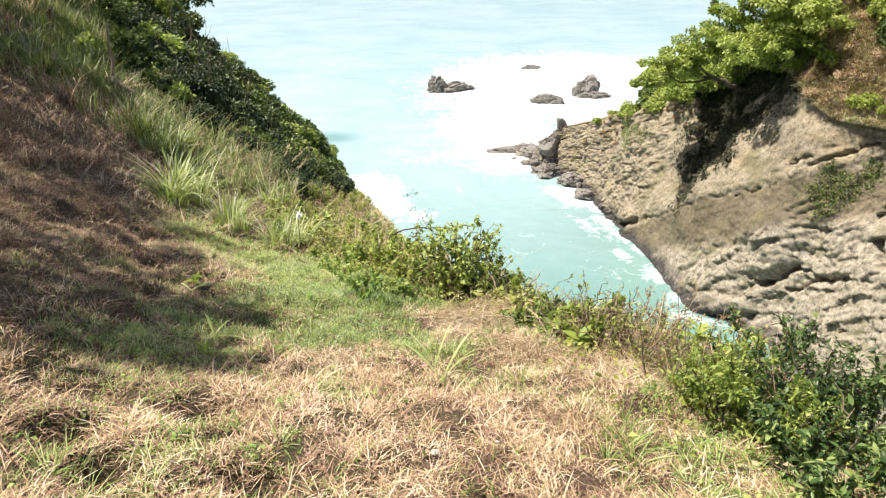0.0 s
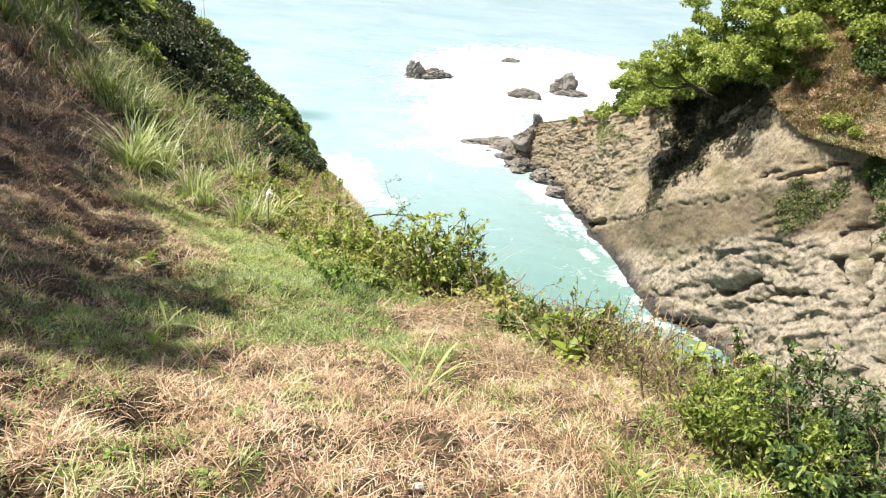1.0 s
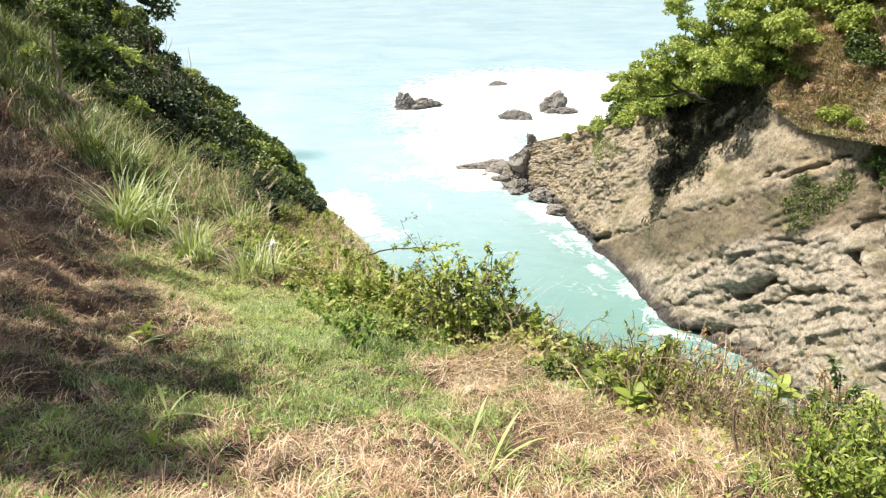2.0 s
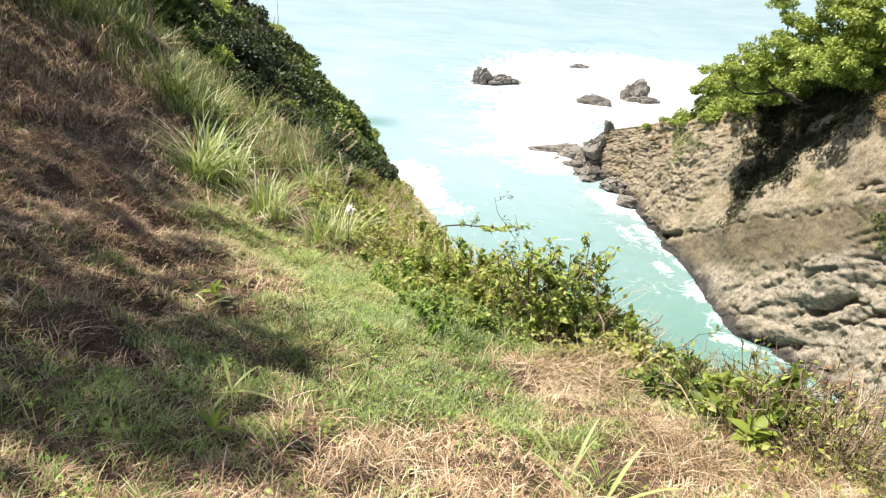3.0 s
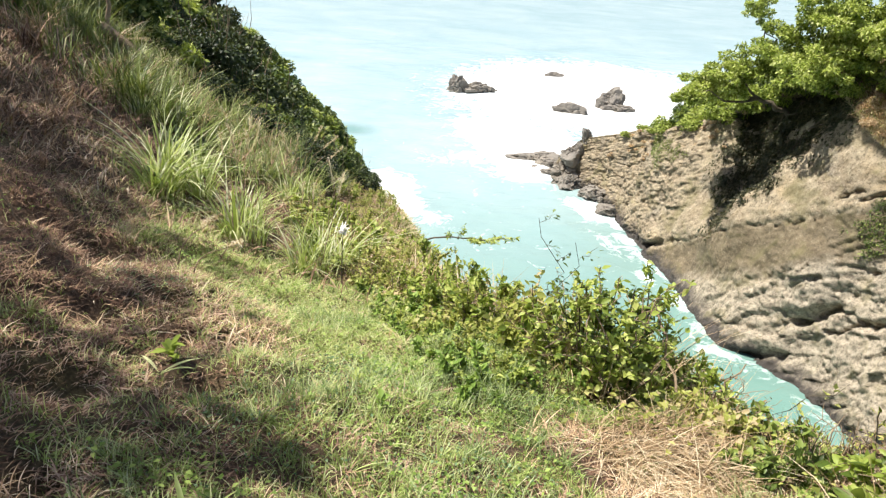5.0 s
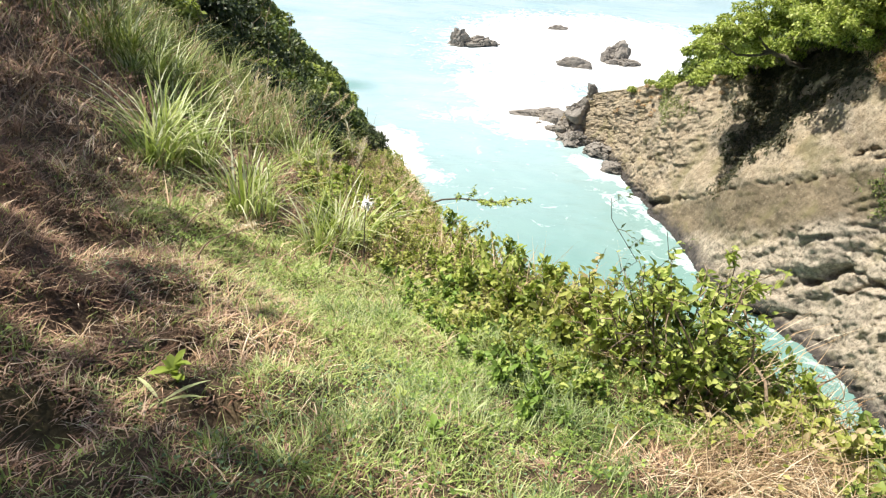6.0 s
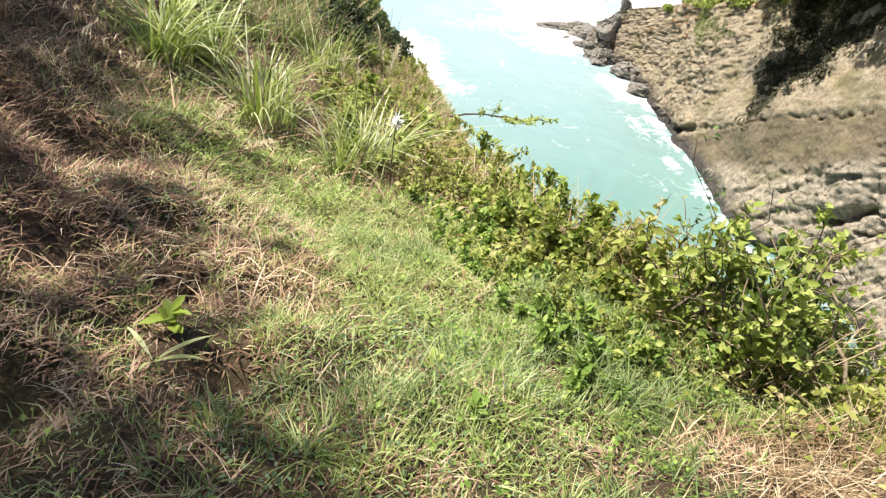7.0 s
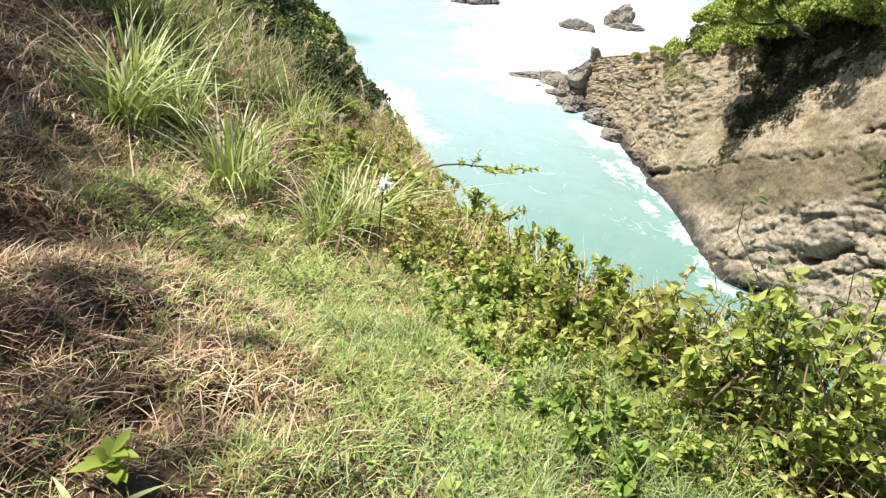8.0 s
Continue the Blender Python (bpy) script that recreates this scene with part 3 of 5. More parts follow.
def bush(name, seed, wide, tall, count, long, material, label, category="bush", group="", kind="", stems=7, twigs=0, ratio=0.5, droop=0.35, bark=None):
    """A bush: an Empty at its foot with crooked stems and foliage in uneven lobes."""
    rng = rng_of(seed)
    foot = new(name)
    foot.empty_display_size = 0.1
    lobes = []
    for k in range(11):
        a, r = rng.uniform(0, 2 * np.pi), wide * 0.62 * math.sqrt(rng.random())
        h = tall * rng.uniform(0.3, 0.78) * (1 - 0.35 * (r / wide) ** 2)
        lobes.append(((r * math.cos(a), r * math.sin(a), h), rng.uniform(0.26, 0.42) * min(wide, tall * 0.9)))
    for k in range(stems):
        c = np.array(lobes[k][0])
        start = rng.normal(0, 0.06 * wide, 3) * (1, 1, 0) - (0, 0, 0.06 * tall)
        part_of("stem", mesh_of("stem", *tube(bent(rng, start, c, 0.06), np.linspace(0.022, 0.008, 5) * tall, 5), bark or BARK, True), foot)
    for k in range(twigs):
        c = np.array(lobes[k % len(lobes)][0])
        end = c + unit(rng.normal(0, 0.5, 3) + (0, 0, 1.1)) * tall * rng.uniform(0.45, 0.85)
        part_of("twig", mesh_of("twig", *tube(bent(rng, c, end, 0.07), np.linspace(0.009, 0.003, 5) * tall, 4), DRY_STEM, True), foot)
    part_of("foliage", cloud(rng, lobes, count, long, material, "foliage", droop, ratio), foot)
    return tagged(foot, label, category, group, kind)


def shrub(name, seed, wide, tall, stems, per, long, material, label, category="shrub", group="", dead=0.25, ratio=0.5, straw=0):
    """An open shrub: crooked stems of uneven length, side twigs, leaves set along them, some stems bare and dry."""
    rng = rng_of(seed)
    foot = new(name)
    foot.empty_display_size = 0.1
    at, axis = [], []
    for k in range(stems):
        a = k * 2.4 + rng.uniform(-0.5, 0.5)
        r0, r1 = wide * 0.35 * math.sqrt(rng.random()), wide * (0.15 + 0.85 * math.sqrt(rng.random()))
        top = tall * rng.uniform(0.45, 1.05) * (1 - 0.45 * (r1 / wide) ** 2)
        line = bent(rng, (r0 * math.cos(a), r0 * math.sin(a), -0.06), (r1 * math.cos(a), r1 * math.sin(a), top), 0.09, 7)
        bare = rng.random() < dead
        pieces = [tube(line, np.linspace(0.011, 0.003, 7) * (0.5 + 0.5 * tall), 5)]
        lines = [(line, 0.25)]
        for j in range(4):
            t = rng.uniform(0.3, 0.95)
            i = min(int(t * 6), 5)
            start = line[i] + (line[i + 1] - line[i]) * (t * 6 - i)
            way = unit(rng.normal(0, 0.7, 3) + (math.cos(a) * 0.4, math.sin(a) * 0.4, 0.55))
            twig = bent(rng, start, start + way * tall * rng.uniform(0.14, 0.36), 0.08, 5)
            pieces.append(tube(twig, np.linspace(0.005, 0.002, 5) * (0.5 + 0.5 * tall), 4))
            lines.append((twig, 0.1))
        part_of("stem", mesh_of("stem", *joined(*pieces), DRY_STEM if bare or rng.random() < 0.4 else BARK, True), foot)
        for path, start in lines:
            n = int(per * (0.35 if path is line else 0.16) * (0.12 if bare else 1.0) * rng.uniform(0.6, 1.4))
            t = rng.uniform(start, 1.0, n) * (len(path) - 1)
            i = np.minimum(t.astype(int), len(path) - 2)
            q = path[i] + (path[i + 1] - path[i]) * (t - i)[:, None]
            at.append(q + rng.normal(0, 0.012, (n, 3)))
            axis.append(unit(rng.normal(0, 0.8, (n, 3)) + (math.cos(a) * 0.35, math.sin(a) * 0.35, 0.12)))
    at, axis = np.concatenate(at), np.concatenate(axis)
    n = len(at)
    face = unit(rng.normal(0, 0.45, (n, 3)) + (0, 0, 1.0))
    size = long * rng.uniform(0.5, 1.4, n)
    v, f = leaves(at, axis, face, size, size * ratio * rng.uniform(0.7, 1.25, n), rng.uniform(0.0, 0.9, n), 0.055 < long < 0.15)
    part_of("foliage", mesh_of("foliage", v, f, material), foot)
    if straw:
        a = rng.uniform(0, 2 * np.pi, straw)
        r = wide * 0.9 * np.sqrt(rng.random(straw))
        p = np.stack([r * np.cos(a), r * np.sin(a), np.full(straw, -0.05)], 1)
        v, f = blades(p, a + rng.normal(0, 0.8, straw), tall * rng.uniform(0.35, 0.95, straw), rng.uniform(0.004, 0.009, straw), rng.uniform(0.1, 0.9, straw), rng.uniform(0.0, 0.6, straw), 3)
        part_of("dry_stalk", mesh_of("dry_stalk", v, f, STRAW), foot, "bleached dead stalks")["kind"] = "stuff"
    return tagged(foot, label, category, group)


def tree(name, seed, crowns, base, count, long, material, label, girth=0.22, group=""):
    """A tree: trunk, limbs to each part of the crown, and leaves. crowns: (centre, radius) relative to the foot."""
    rng = rng_of(seed)
    foot = new(name)
    foot.location = base
    top = np.mean([c for c, r in crowns], axis=0)
    fork = top * (0.45, 0.45, 0.5)
    trunk = part_of("trunk", mesh_of("trunk", *tube(bent(rng, (0, 0, -0.8), fork, 0.05, 7), np.linspace(girth, girth * 0.6, 7), 8), BARK, True), foot)
    lobes = []
    for c, r in crowns:
        c = np.array(c, float)
        part_of("limb", mesh_of("limb", *tube(bent(rng, fork * 0.96, c, 0.07, 7), np.linspace(girth * 0.55, girth * 0.12, 7), 6), BARK, True), trunk)
        lobes.append((tuple(c), r * 0.5))
        for k in range(26):
            o = unit(rng.normal(0, 1, 3) + (0, 0, 0.2)) * r * rng.uniform(0.45, 1.1) * (1, 1, 0.75)
            lobes.append((tuple(c + o), r * rng.uniform(0.10, 0.30)))
    part_of("crown", cloud(rng, lobes, count, long, material, "crown", 0.3, 0.55, 0.5, 0.5), foot)
    return tagged(foot, label, "tree", group)


def place(ob, x, y, turn=0.0, size=1.0, sink=0.0):
    ob.matrix_world = Matrix.Translation(hill_point(x, y, -sink)) @ Matrix.Rotation(turn, 4, "Z") @ Matrix.Scale(size, 4)
    return ob


def put_copy(ob, spot, turn, size):
    c = copy_thing(ob, Matrix.Translation(spot) @ Matrix.Rotation(turn, 4, "Z"))
    c.scale = (size, size, size)
    return c


# ---- rocks in the sea ----
def boulder(name, seed, size, spot, label, squash=0.55, turn=0.0):
    """A broken, cracked sea rock."""
    rng = rng_of(seed)
    bm = bmesh.new()
    bmesh.ops.create_icosphere(bm, subdivisions=5, radius=1.0)
    p = np.array([v.co for v in bm.verts])
    planes = unit(rng.normal(0, 1, (22, 3)))
    reach = rng.uniform(0.55, 1.0, 22)
    facing = p @ planes.T
    r = np.min(np.where(facing > 0.05, reach / np.maximum(facing, 0.05), 9.0), axis=1)
    f1, f2, own = cells(p * 2.2 + seed * 3.7, seed)
    r = np.minimum(r, 1.25) + (fbm(p * 2.6 + seed, 4, seed, 0.6) - 0.5) * 0.42 + (own - 0.5) * 0.22 - 0.12 * np.exp(-((f2 - f1) / 0.07) ** 2)
    p = p * r[:, None] * np.array(size)
    c, s = math.cos(turn), math.sin(turn)
    for v, q in zip(bm.verts, p):
        v.co = (q[0] * c - q[1] * s, q[0] * s + q[1] * c, q[2] * squash)
    me = bpy.data.meshes.new(name)
    bm.to_mesh(me)
    bm.free()
    me.materials.append(SEA_ROCK)
    ob = new(name, me)
    ob.location = spot
    return tagged(ob, label, "rock", "rocks off the headland")


boulder("sea_rock", 3, (3.0, 2.2, 5.2), (-3.0, 143.5, SEA), "dark upright sea rock standing in white foam", 0.8)
boulder("sea_rock", 4, (5.0, 3.0, 3.2), (1.6, 144.5, SEA - 0.2), "low broken grey rock awash in white foam", 0.75, 0.3)
boulder("sea_rock", 5, (2.6, 2.0, 4.4), (26.6, 137.5, SEA), "dark pointed rock standing in white foam", 0.9)
boulder("sea_rock", 6, (4.6, 2.4, 2.0), (28.6, 135.5, SEA - 0.2), "low grey rock apron washed by foam", 0.8, 0.2)
boulder("sea_rock", 7, (3.2, 1.7, 2.2), (17.8, 131.0, SEA - 0.1), "small flat dark rock awash in foam", 0.7, -0.2)
boulder("sea_rock", 8, (2.8, 1.4, 1.7), (19.4, 168.0, SEA - 0.1), "small far rock just above the foam", 0.8)
boulder("sea_rock", 9, (3.6, 2.2, 1.9), (9.4, 98.4, SEA - 0.2), "low grey reef off the headland tip", 0.7, 0.2)
boulder("sea_rock", 10, (2.6, 1.7, 2.2), (12.0, 95.0, SEA - 0.2), "wet dark reef rock at the headland tip", 0.8, -0.3)
boulder("sea_rock", 11, (1.3, 0.9, 0.9), (9.2, 94.6, SEA - 0.2), "small wet rock in the wash", 0.7, 0.5)
boulder("sea_rock", 12, (1.0, 0.9, 1.3), (15.0, 91.0, SEA + 5.5), "knob of dark rock on the headland crest", 1.0)
boulder("sea_rock", 13, (2.3, 1.8, 1.9), (13.9, 90.4, SEA + 3.2), "dark craggy block at the headland tip", 1.0, 0.4)
boulder("sea_rock", 14, (2.8, 2.4, 2.4), (12.6, 89.6, SEA + 0.8), "wet black boulder at the foot of the headland", 0.9, 0.9)
boulder("sea_rock", 15, (2.2, 2.0, 1.7), (13.0, 87.4, SEA + 0.3), "wet dark boulder in the wash at the headland", 0.9, 0.3)
boulder("sea_rock", 16, (1.8, 1.9, 1.5), (15.1, 84.2, SEA + 0.2), "wet dark boulder in the wash at the headland", 0.9, 1.1)
boulder("sea_rock", 17, (1.2, 1.6, 1.2), (16.2, 78.4, SEA + 0.2), "small dark rock at the waterline", 0.9, 0.6)
boulder("sea_rock", 18, (2.4, 1.5, 1.1), (11.0, 91.8, SEA), "flat dark rock awash at the headland tip", 0.8, 0.2)


# ---- the headland's trees and bushes ----
def cliff_height(x, y):
    """Height of the vegetated slope above the rock face."""
    top = np.interp(y, ROCK_TOP_Y, ROCK_TOP_Z)
    x0 = shore(y) + 0.40 * (top - SEA)
    rise = np.interp(y, CREST_RISE_Y, CREST_RISE)
    return top + rise * np.clip((x - x0) / (rise + 1.2), 0, 1)


def headland_tree(seed, crowns, count, label, long=0.36, material=None, lean=1.0):
    """crowns: world (centre, radius), leaning out over the face; the tree stands on the slope behind them."""
    crowns = [((q[0] - (0.3 if q[2] < -7 else -1.6), q[1] - 0.4, q[2]), r * 0.94) for q, r in crowns]
    crowns = [((q[0] * lean, 1.0 + (q[1] - 1.0) * lean, 1.3 + (q[2] - 1.3) * lean), r * lean) for q, r in crowns]
    c = np.mean([q for q, r in crowns], axis=0)
    y = c[1]
    x = max(c[0] + 3.2, shore(y) + 0.40 * (np.interp(y, ROCK_TOP_Y, ROCK_TOP_Z) - SEA) + 1.2)
    base = np.array([x, y, cliff_height(x, y)])
    if base[2] > c[2] - 1.0:
        base[2] = c[2] - 1.0
    return tree("headland_tree", seed, [(np.array(q) - base, r) for q, r in crowns], base, int(count * 2.3), long * 0.76, material or TREE_LEAF, label, 0.25, "trees on the headland")


headland_tree(101, [((25.0, 65.7, -6.2), 3.4), ((24.2, 68.0, -8.6), 2.8), ((26.5, 64.0, -3.4), 2.8)], 6500, "bright green broadleaf tree leaning over the cliff", lean=0.9)
headland_tree(102, [((27.7, 61.0, -4.6), 3.6), ((26.2, 60.6, -7.4), 2.6), ((28.0, 61.6, -6.4), 2.4)], 6500, "bright green broadleaf tree above the rock face", lean=0.91)
headland_tree(103, [((27.0, 66.4, -1.4), 3.4), ((28.9, 64.2, 0.4), 3.2)], 5000, "tall leafy tree on the headland crest")
headland_tree(104, [((29.8, 60.2, -0.9), 3.6), ((31.4, 57.0, 0.6), 3.6)], 5000, "tall leafy tree on the headland crest")
headland_tree(105, [((31.2, 55.0, -2.2), 3.0), ((33.0, 52.6, -0.2), 3.4)], 4500, "leafy tree over shaded ground")
headland_tree(106, [((24.2, 72.0, -10.6), 2.6), ((22.4, 74.4, -11.8), 2.2), ((20.9, 71.4, -12.1), 1.8)], 5000, "low spreading tree at the cliff edge", lean=0.86)
headland_tree(107, [((28.0, 82.6, -4.6), 1.7), ((28.6, 83.4, -3.2), 1.4)], 1500, "slender tree standing over the sea", 0.36)
headland_tree(108, [((35.0, 50.0, 1.0), 4.0), ((37.0, 46.0, 2.5), 4.0)], 4500, "tall leafy tree at the top of the slope", 0.45)

# the light bush repeats the dark ones with sunlight painted into its leaves
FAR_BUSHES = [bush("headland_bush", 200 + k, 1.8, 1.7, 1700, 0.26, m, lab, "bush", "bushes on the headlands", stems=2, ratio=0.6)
              for k, (m, lab) in enumerate([(FAR_LEAF, "dense dark green bush on the headland"), (TREE_LEAF, "yellow-green bush on the headland, sunlit look in its leaf colour"), (FAR_LEAF, "dense dark green bush on the headland")])]
DRY_BUSH = bush("dry_scrub", 210, 1.2, 0.9, 900, 0.24, STRAW, "dry straw-coloured scrub on the slope", "scrub", "dry scrub on the headland", stems=2, ratio=0.3, droop=0.1)
rng = rng_of(5)
FIRST_USE = set()


def far_copy(ob, spot, turn, size):
    if ob.name not in FIRST_USE:
        FIRST_USE.add(ob.name)
        ob.matrix_world = Matrix.Translation(spot) @ Matrix.Rotation(turn, 4, "Z")
        ob.scale = (size, size, size)
        return ob
    return put_copy(ob, spot, turn, size)


# along the crest and edge of the far headland
for y in np.arange(47.0, 86.0, 1.5):
    top = np.interp(y, ROCK_TOP_Y, ROCK_TOP_Z)
    x0 = shore(y) + 0.40 * (top - SEA)
    for k in range(3 if y < 56 else 1 if y > 78 else 5):
        x = x0 + rng.uniform(-0.9, 0.9) + k * 2.4 + (0.9 if y > 66 else 0.0)
        z = cliff_height(x, y)
        # draws which bushes take the sunlit leaf colour
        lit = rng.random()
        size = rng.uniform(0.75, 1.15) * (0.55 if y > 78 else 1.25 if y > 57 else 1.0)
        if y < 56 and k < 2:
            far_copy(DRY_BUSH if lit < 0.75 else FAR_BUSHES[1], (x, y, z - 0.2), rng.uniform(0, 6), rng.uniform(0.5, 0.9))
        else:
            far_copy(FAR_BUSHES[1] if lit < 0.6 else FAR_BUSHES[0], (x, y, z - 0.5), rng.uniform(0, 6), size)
# the dry near slope of the headland
for k in range(80):
    y = rng.uniform(36, 55)
    top = np.interp(y, ROCK_TOP_Y, ROCK_TOP_Z)
    x = shore(y) + 0.40 * (top - SEA) + rng.uniform(0.0, 9.0)
    far_copy(DRY_BUSH if rng.random() < 0.82 else FAR_BUSHES[int(rng.integers(0, 3))], (x, y, cliff_height(x, y) - 0.25), rng.uniform(0, 6), rng.uniform(0.5, 0.95))


def slope_grass(name, seed, count, material, label):
    """Long grass on the dry slope of the headland."""
    rng = rng_of(seed)
    y = rng.uniform(36, 60, count)
    top = np.interp(y, ROCK_TOP_Y, ROCK_TOP_Z)
    x = shore(y) + 0.40 * (top - SEA) + rng.uniform(-0.6, 11, count)
    p = np.stack([x, y, cliff_height(x, y) - 0.3], 1)
    keep = flat(x, y, 0.5, seed) > 0.35
    p = p[keep]
    n = len(p)
    v, f = blades(p, rng.uniform(0, 6.3, n), rng.uniform(0.6, 1.2, n), rng.uniform(0.04, 0.08, n), rng.uniform(0.4, 1.4, n), rng.uniform(0.2, 0.8, n), 2)
    return tagged(new(name, mesh_of(name, v, f, material)), label, "grass", kind="stuff")


slope_grass("headland_dry_grass", 221, 52000, STRAW, "long dry grass on the headland slope")
slope_grass("headland_pale_grass", 223, 34000, PLUME, "pale bleached grass on the headland slope")
slope_grass("headland_green_grass", 222, 16000, GRASS, "long green grass on the headland slope")

# dark creepers in the hollow, standing in for the trees' shade on the face
def shade_mat(name, seed, count, long, material, label):
    """Tree shade as dark creepers, roots and dead leaves matted over the hollow's wall, with bare streaks between."""
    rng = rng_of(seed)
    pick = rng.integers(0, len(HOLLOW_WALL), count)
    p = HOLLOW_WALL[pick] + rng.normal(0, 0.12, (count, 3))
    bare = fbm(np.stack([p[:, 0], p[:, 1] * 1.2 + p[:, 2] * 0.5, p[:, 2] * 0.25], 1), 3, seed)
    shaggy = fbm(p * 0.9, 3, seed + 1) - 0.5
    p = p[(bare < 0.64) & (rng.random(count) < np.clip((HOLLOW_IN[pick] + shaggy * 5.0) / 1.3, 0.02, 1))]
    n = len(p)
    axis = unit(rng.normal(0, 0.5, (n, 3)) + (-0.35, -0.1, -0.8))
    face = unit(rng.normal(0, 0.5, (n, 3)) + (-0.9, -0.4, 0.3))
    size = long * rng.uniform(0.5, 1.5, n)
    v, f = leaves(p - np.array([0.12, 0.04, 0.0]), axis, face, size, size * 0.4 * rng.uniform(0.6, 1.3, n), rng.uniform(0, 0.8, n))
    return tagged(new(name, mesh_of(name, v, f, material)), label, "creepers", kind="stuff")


shade_mat("hanging_creepers", 213, 120000, 0.3, SHADE_LEAF, "mat of dark creepers and roots standing in for tree shade in the hollow")
SHADE_CREEPER = shrub("hanging_creeper", 212, 1.3, 1.7, 14, 110, 0.2, SHADE_LEAF, "dark creeper with bare stems standing in for tree shade in the hollow", "creeper", "creepers in the hollow", 0.12, 0.4)
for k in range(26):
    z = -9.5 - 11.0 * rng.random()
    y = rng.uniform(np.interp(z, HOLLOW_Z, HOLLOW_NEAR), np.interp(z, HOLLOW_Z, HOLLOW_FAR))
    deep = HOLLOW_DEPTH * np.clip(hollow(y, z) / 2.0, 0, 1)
    far_copy(SHADE_CREEPER, (shore(y) + 0.40 * (z - SEA) + deep * 0.85 + 0.2, y + deep * 0.2, z - 0.8), rng.uniform(0, 6), rng.uniform(0.45, 0.95))


def hanging_root(seed, y, z, fall, run):
    """A bare root or stem leaning down through the hollow."""
    rng = rng_of(seed)
    x = shore(y) + 0.40 * (z - SEA) + 0.6
    tip = (shore(y + run) + 0.40 * (z - fall - SEA) + 0.7, y + run, z - fall)
    line = bent(rng, (x, y, z), tip, 0.06, 8)
    ob = new("hanging_root", mesh_of("hanging_root", *tube(line, np.linspace(0.06, 0.02, 8), 6), BARK, True))
    return tagged(ob, "bleached bare root hanging in the shaded hollow", "root", "roots in the hollow")


for k, (y, z, fall, run) in enumerate(((55.2, -9.5, 5.8, 3.2), (56.4, -10.2, 6.0, 2.6), (60.6, -9.8, 4.0, 1.8), (66.5, -12.4, 2.4, 1.0))):
    hanging_root(560 + k, y, z, fall, run)
# dry grass clinging to the tip of the headland
for k in range(34):
    y = rng.uniform(64.0, 85.0)
    z = np.interp(y, ROCK_TOP_Y, ROCK_TOP_Z) - 3.6 * rng.random() ** 1.6
    far_copy(DRY_BUSH, (shore(y) + 0.40 * (z - SEA) + 0.1, y, z - 0.1), rng.uniform(0, 6), rng.uniform(0.22, 0.42))
# creepers clinging to the rock face
def face_creeper(seed, y, z, half_y, half_z, count, material, label):
    rng = rng_of(seed)
    off = np.hypot((BARE_FACE[:, 1] - y) / half_y, (BARE_FACE[:, 2] - z) / half_z) + (fbm(BARE_FACE * 1.1, 3, seed) - 0.5) * 2.2
    spots = BARE_FACE[off < 0.9]
    p = spots[rng.integers(0, len(spots), count)] + rng.normal(0, 0.1, (count, 3))
    axis = unit(rng.normal(0, 0.6, (count, 3)) + (-0.3, -0.1, -0.7))
    face = unit(rng.normal(0, 0.5, (count, 3)) + (-0.9, -0.3, 0.5))
    size = rng.uniform(0.09, 0.22, count)
    v, f = leaves(p - np.array([0.1, 0.03, 0.0]), axis, face, size, size * 0.55, rng.uniform(0, 0.8, count))
    return tagged(new("face_creeper", mesh_of("face_creeper", v, f, material)), label, "creepers", kind="stuff")


face_creeper(581, 46.8, -15.3, 1.2, 1.9, 2600, FAR_LEAF, "dark green creeper clinging to the rock face")
face_creeper(582, 44.4, -11.9, 2.0, 1.2, 3000, FAR_LEAF, "dark green creeper along the top of the rock face")
face_creeper(583, 40.8, -13.0, 1.6, 1.8, 2600, FAR_LEAF, "green creeper hanging beside a cleft")
face_creeper(585, 75.0, -18.2, 4.5, 1.4, 2600, COARSE, "thin green growth on the headland tip")
for y, z, size in ((41.4, -12.0, 0.6), (40.0, -11.6, 0.7)):
    far_copy(FAR_BUSHES[2], (shore(y) + 0.40 * (z - SEA) - 0.2, y, z - 0.6), rng.uniform(0, 6), size)

# the near headland's bushes
spots = 0
while spots < 150:
    y = rng.uniform(21.5, 61.0)
    edge = np.interp(y, EDGE_Y, EDGE_X)
    x = edge - 1.6 - abs(rng.normal(0, 1)) * (2.6 + 0.15 * y)
    if y < 27 and x > -3.9:
        continue
    spots += 1
    z = float(hill(np.array([x]), np.array([y]))[0])
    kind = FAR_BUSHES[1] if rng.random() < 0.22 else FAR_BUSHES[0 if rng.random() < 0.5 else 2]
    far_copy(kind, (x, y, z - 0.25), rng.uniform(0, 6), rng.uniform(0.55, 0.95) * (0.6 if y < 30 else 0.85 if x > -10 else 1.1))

# the tall hedge on the near headland's flank, its shaded face painted dark
HEDGE = [bush("hedge_bush", 230 + k, 1.5, 2.5, 3600, 0.2, SHADED_HEDGE_LEAF, "tall dense bush in a ragged hedge, shade painted into its dark green", "bush", "hedge on the near headland", stems=3, twigs=2, ratio=0.5) for k in range(2)]
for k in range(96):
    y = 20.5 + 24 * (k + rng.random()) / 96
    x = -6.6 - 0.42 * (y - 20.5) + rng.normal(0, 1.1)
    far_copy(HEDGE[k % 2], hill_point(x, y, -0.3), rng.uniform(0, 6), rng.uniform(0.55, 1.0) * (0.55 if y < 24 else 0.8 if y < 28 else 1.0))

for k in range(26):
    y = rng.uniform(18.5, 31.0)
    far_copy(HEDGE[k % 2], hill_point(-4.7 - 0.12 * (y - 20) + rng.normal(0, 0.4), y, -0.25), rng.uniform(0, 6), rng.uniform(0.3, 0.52))


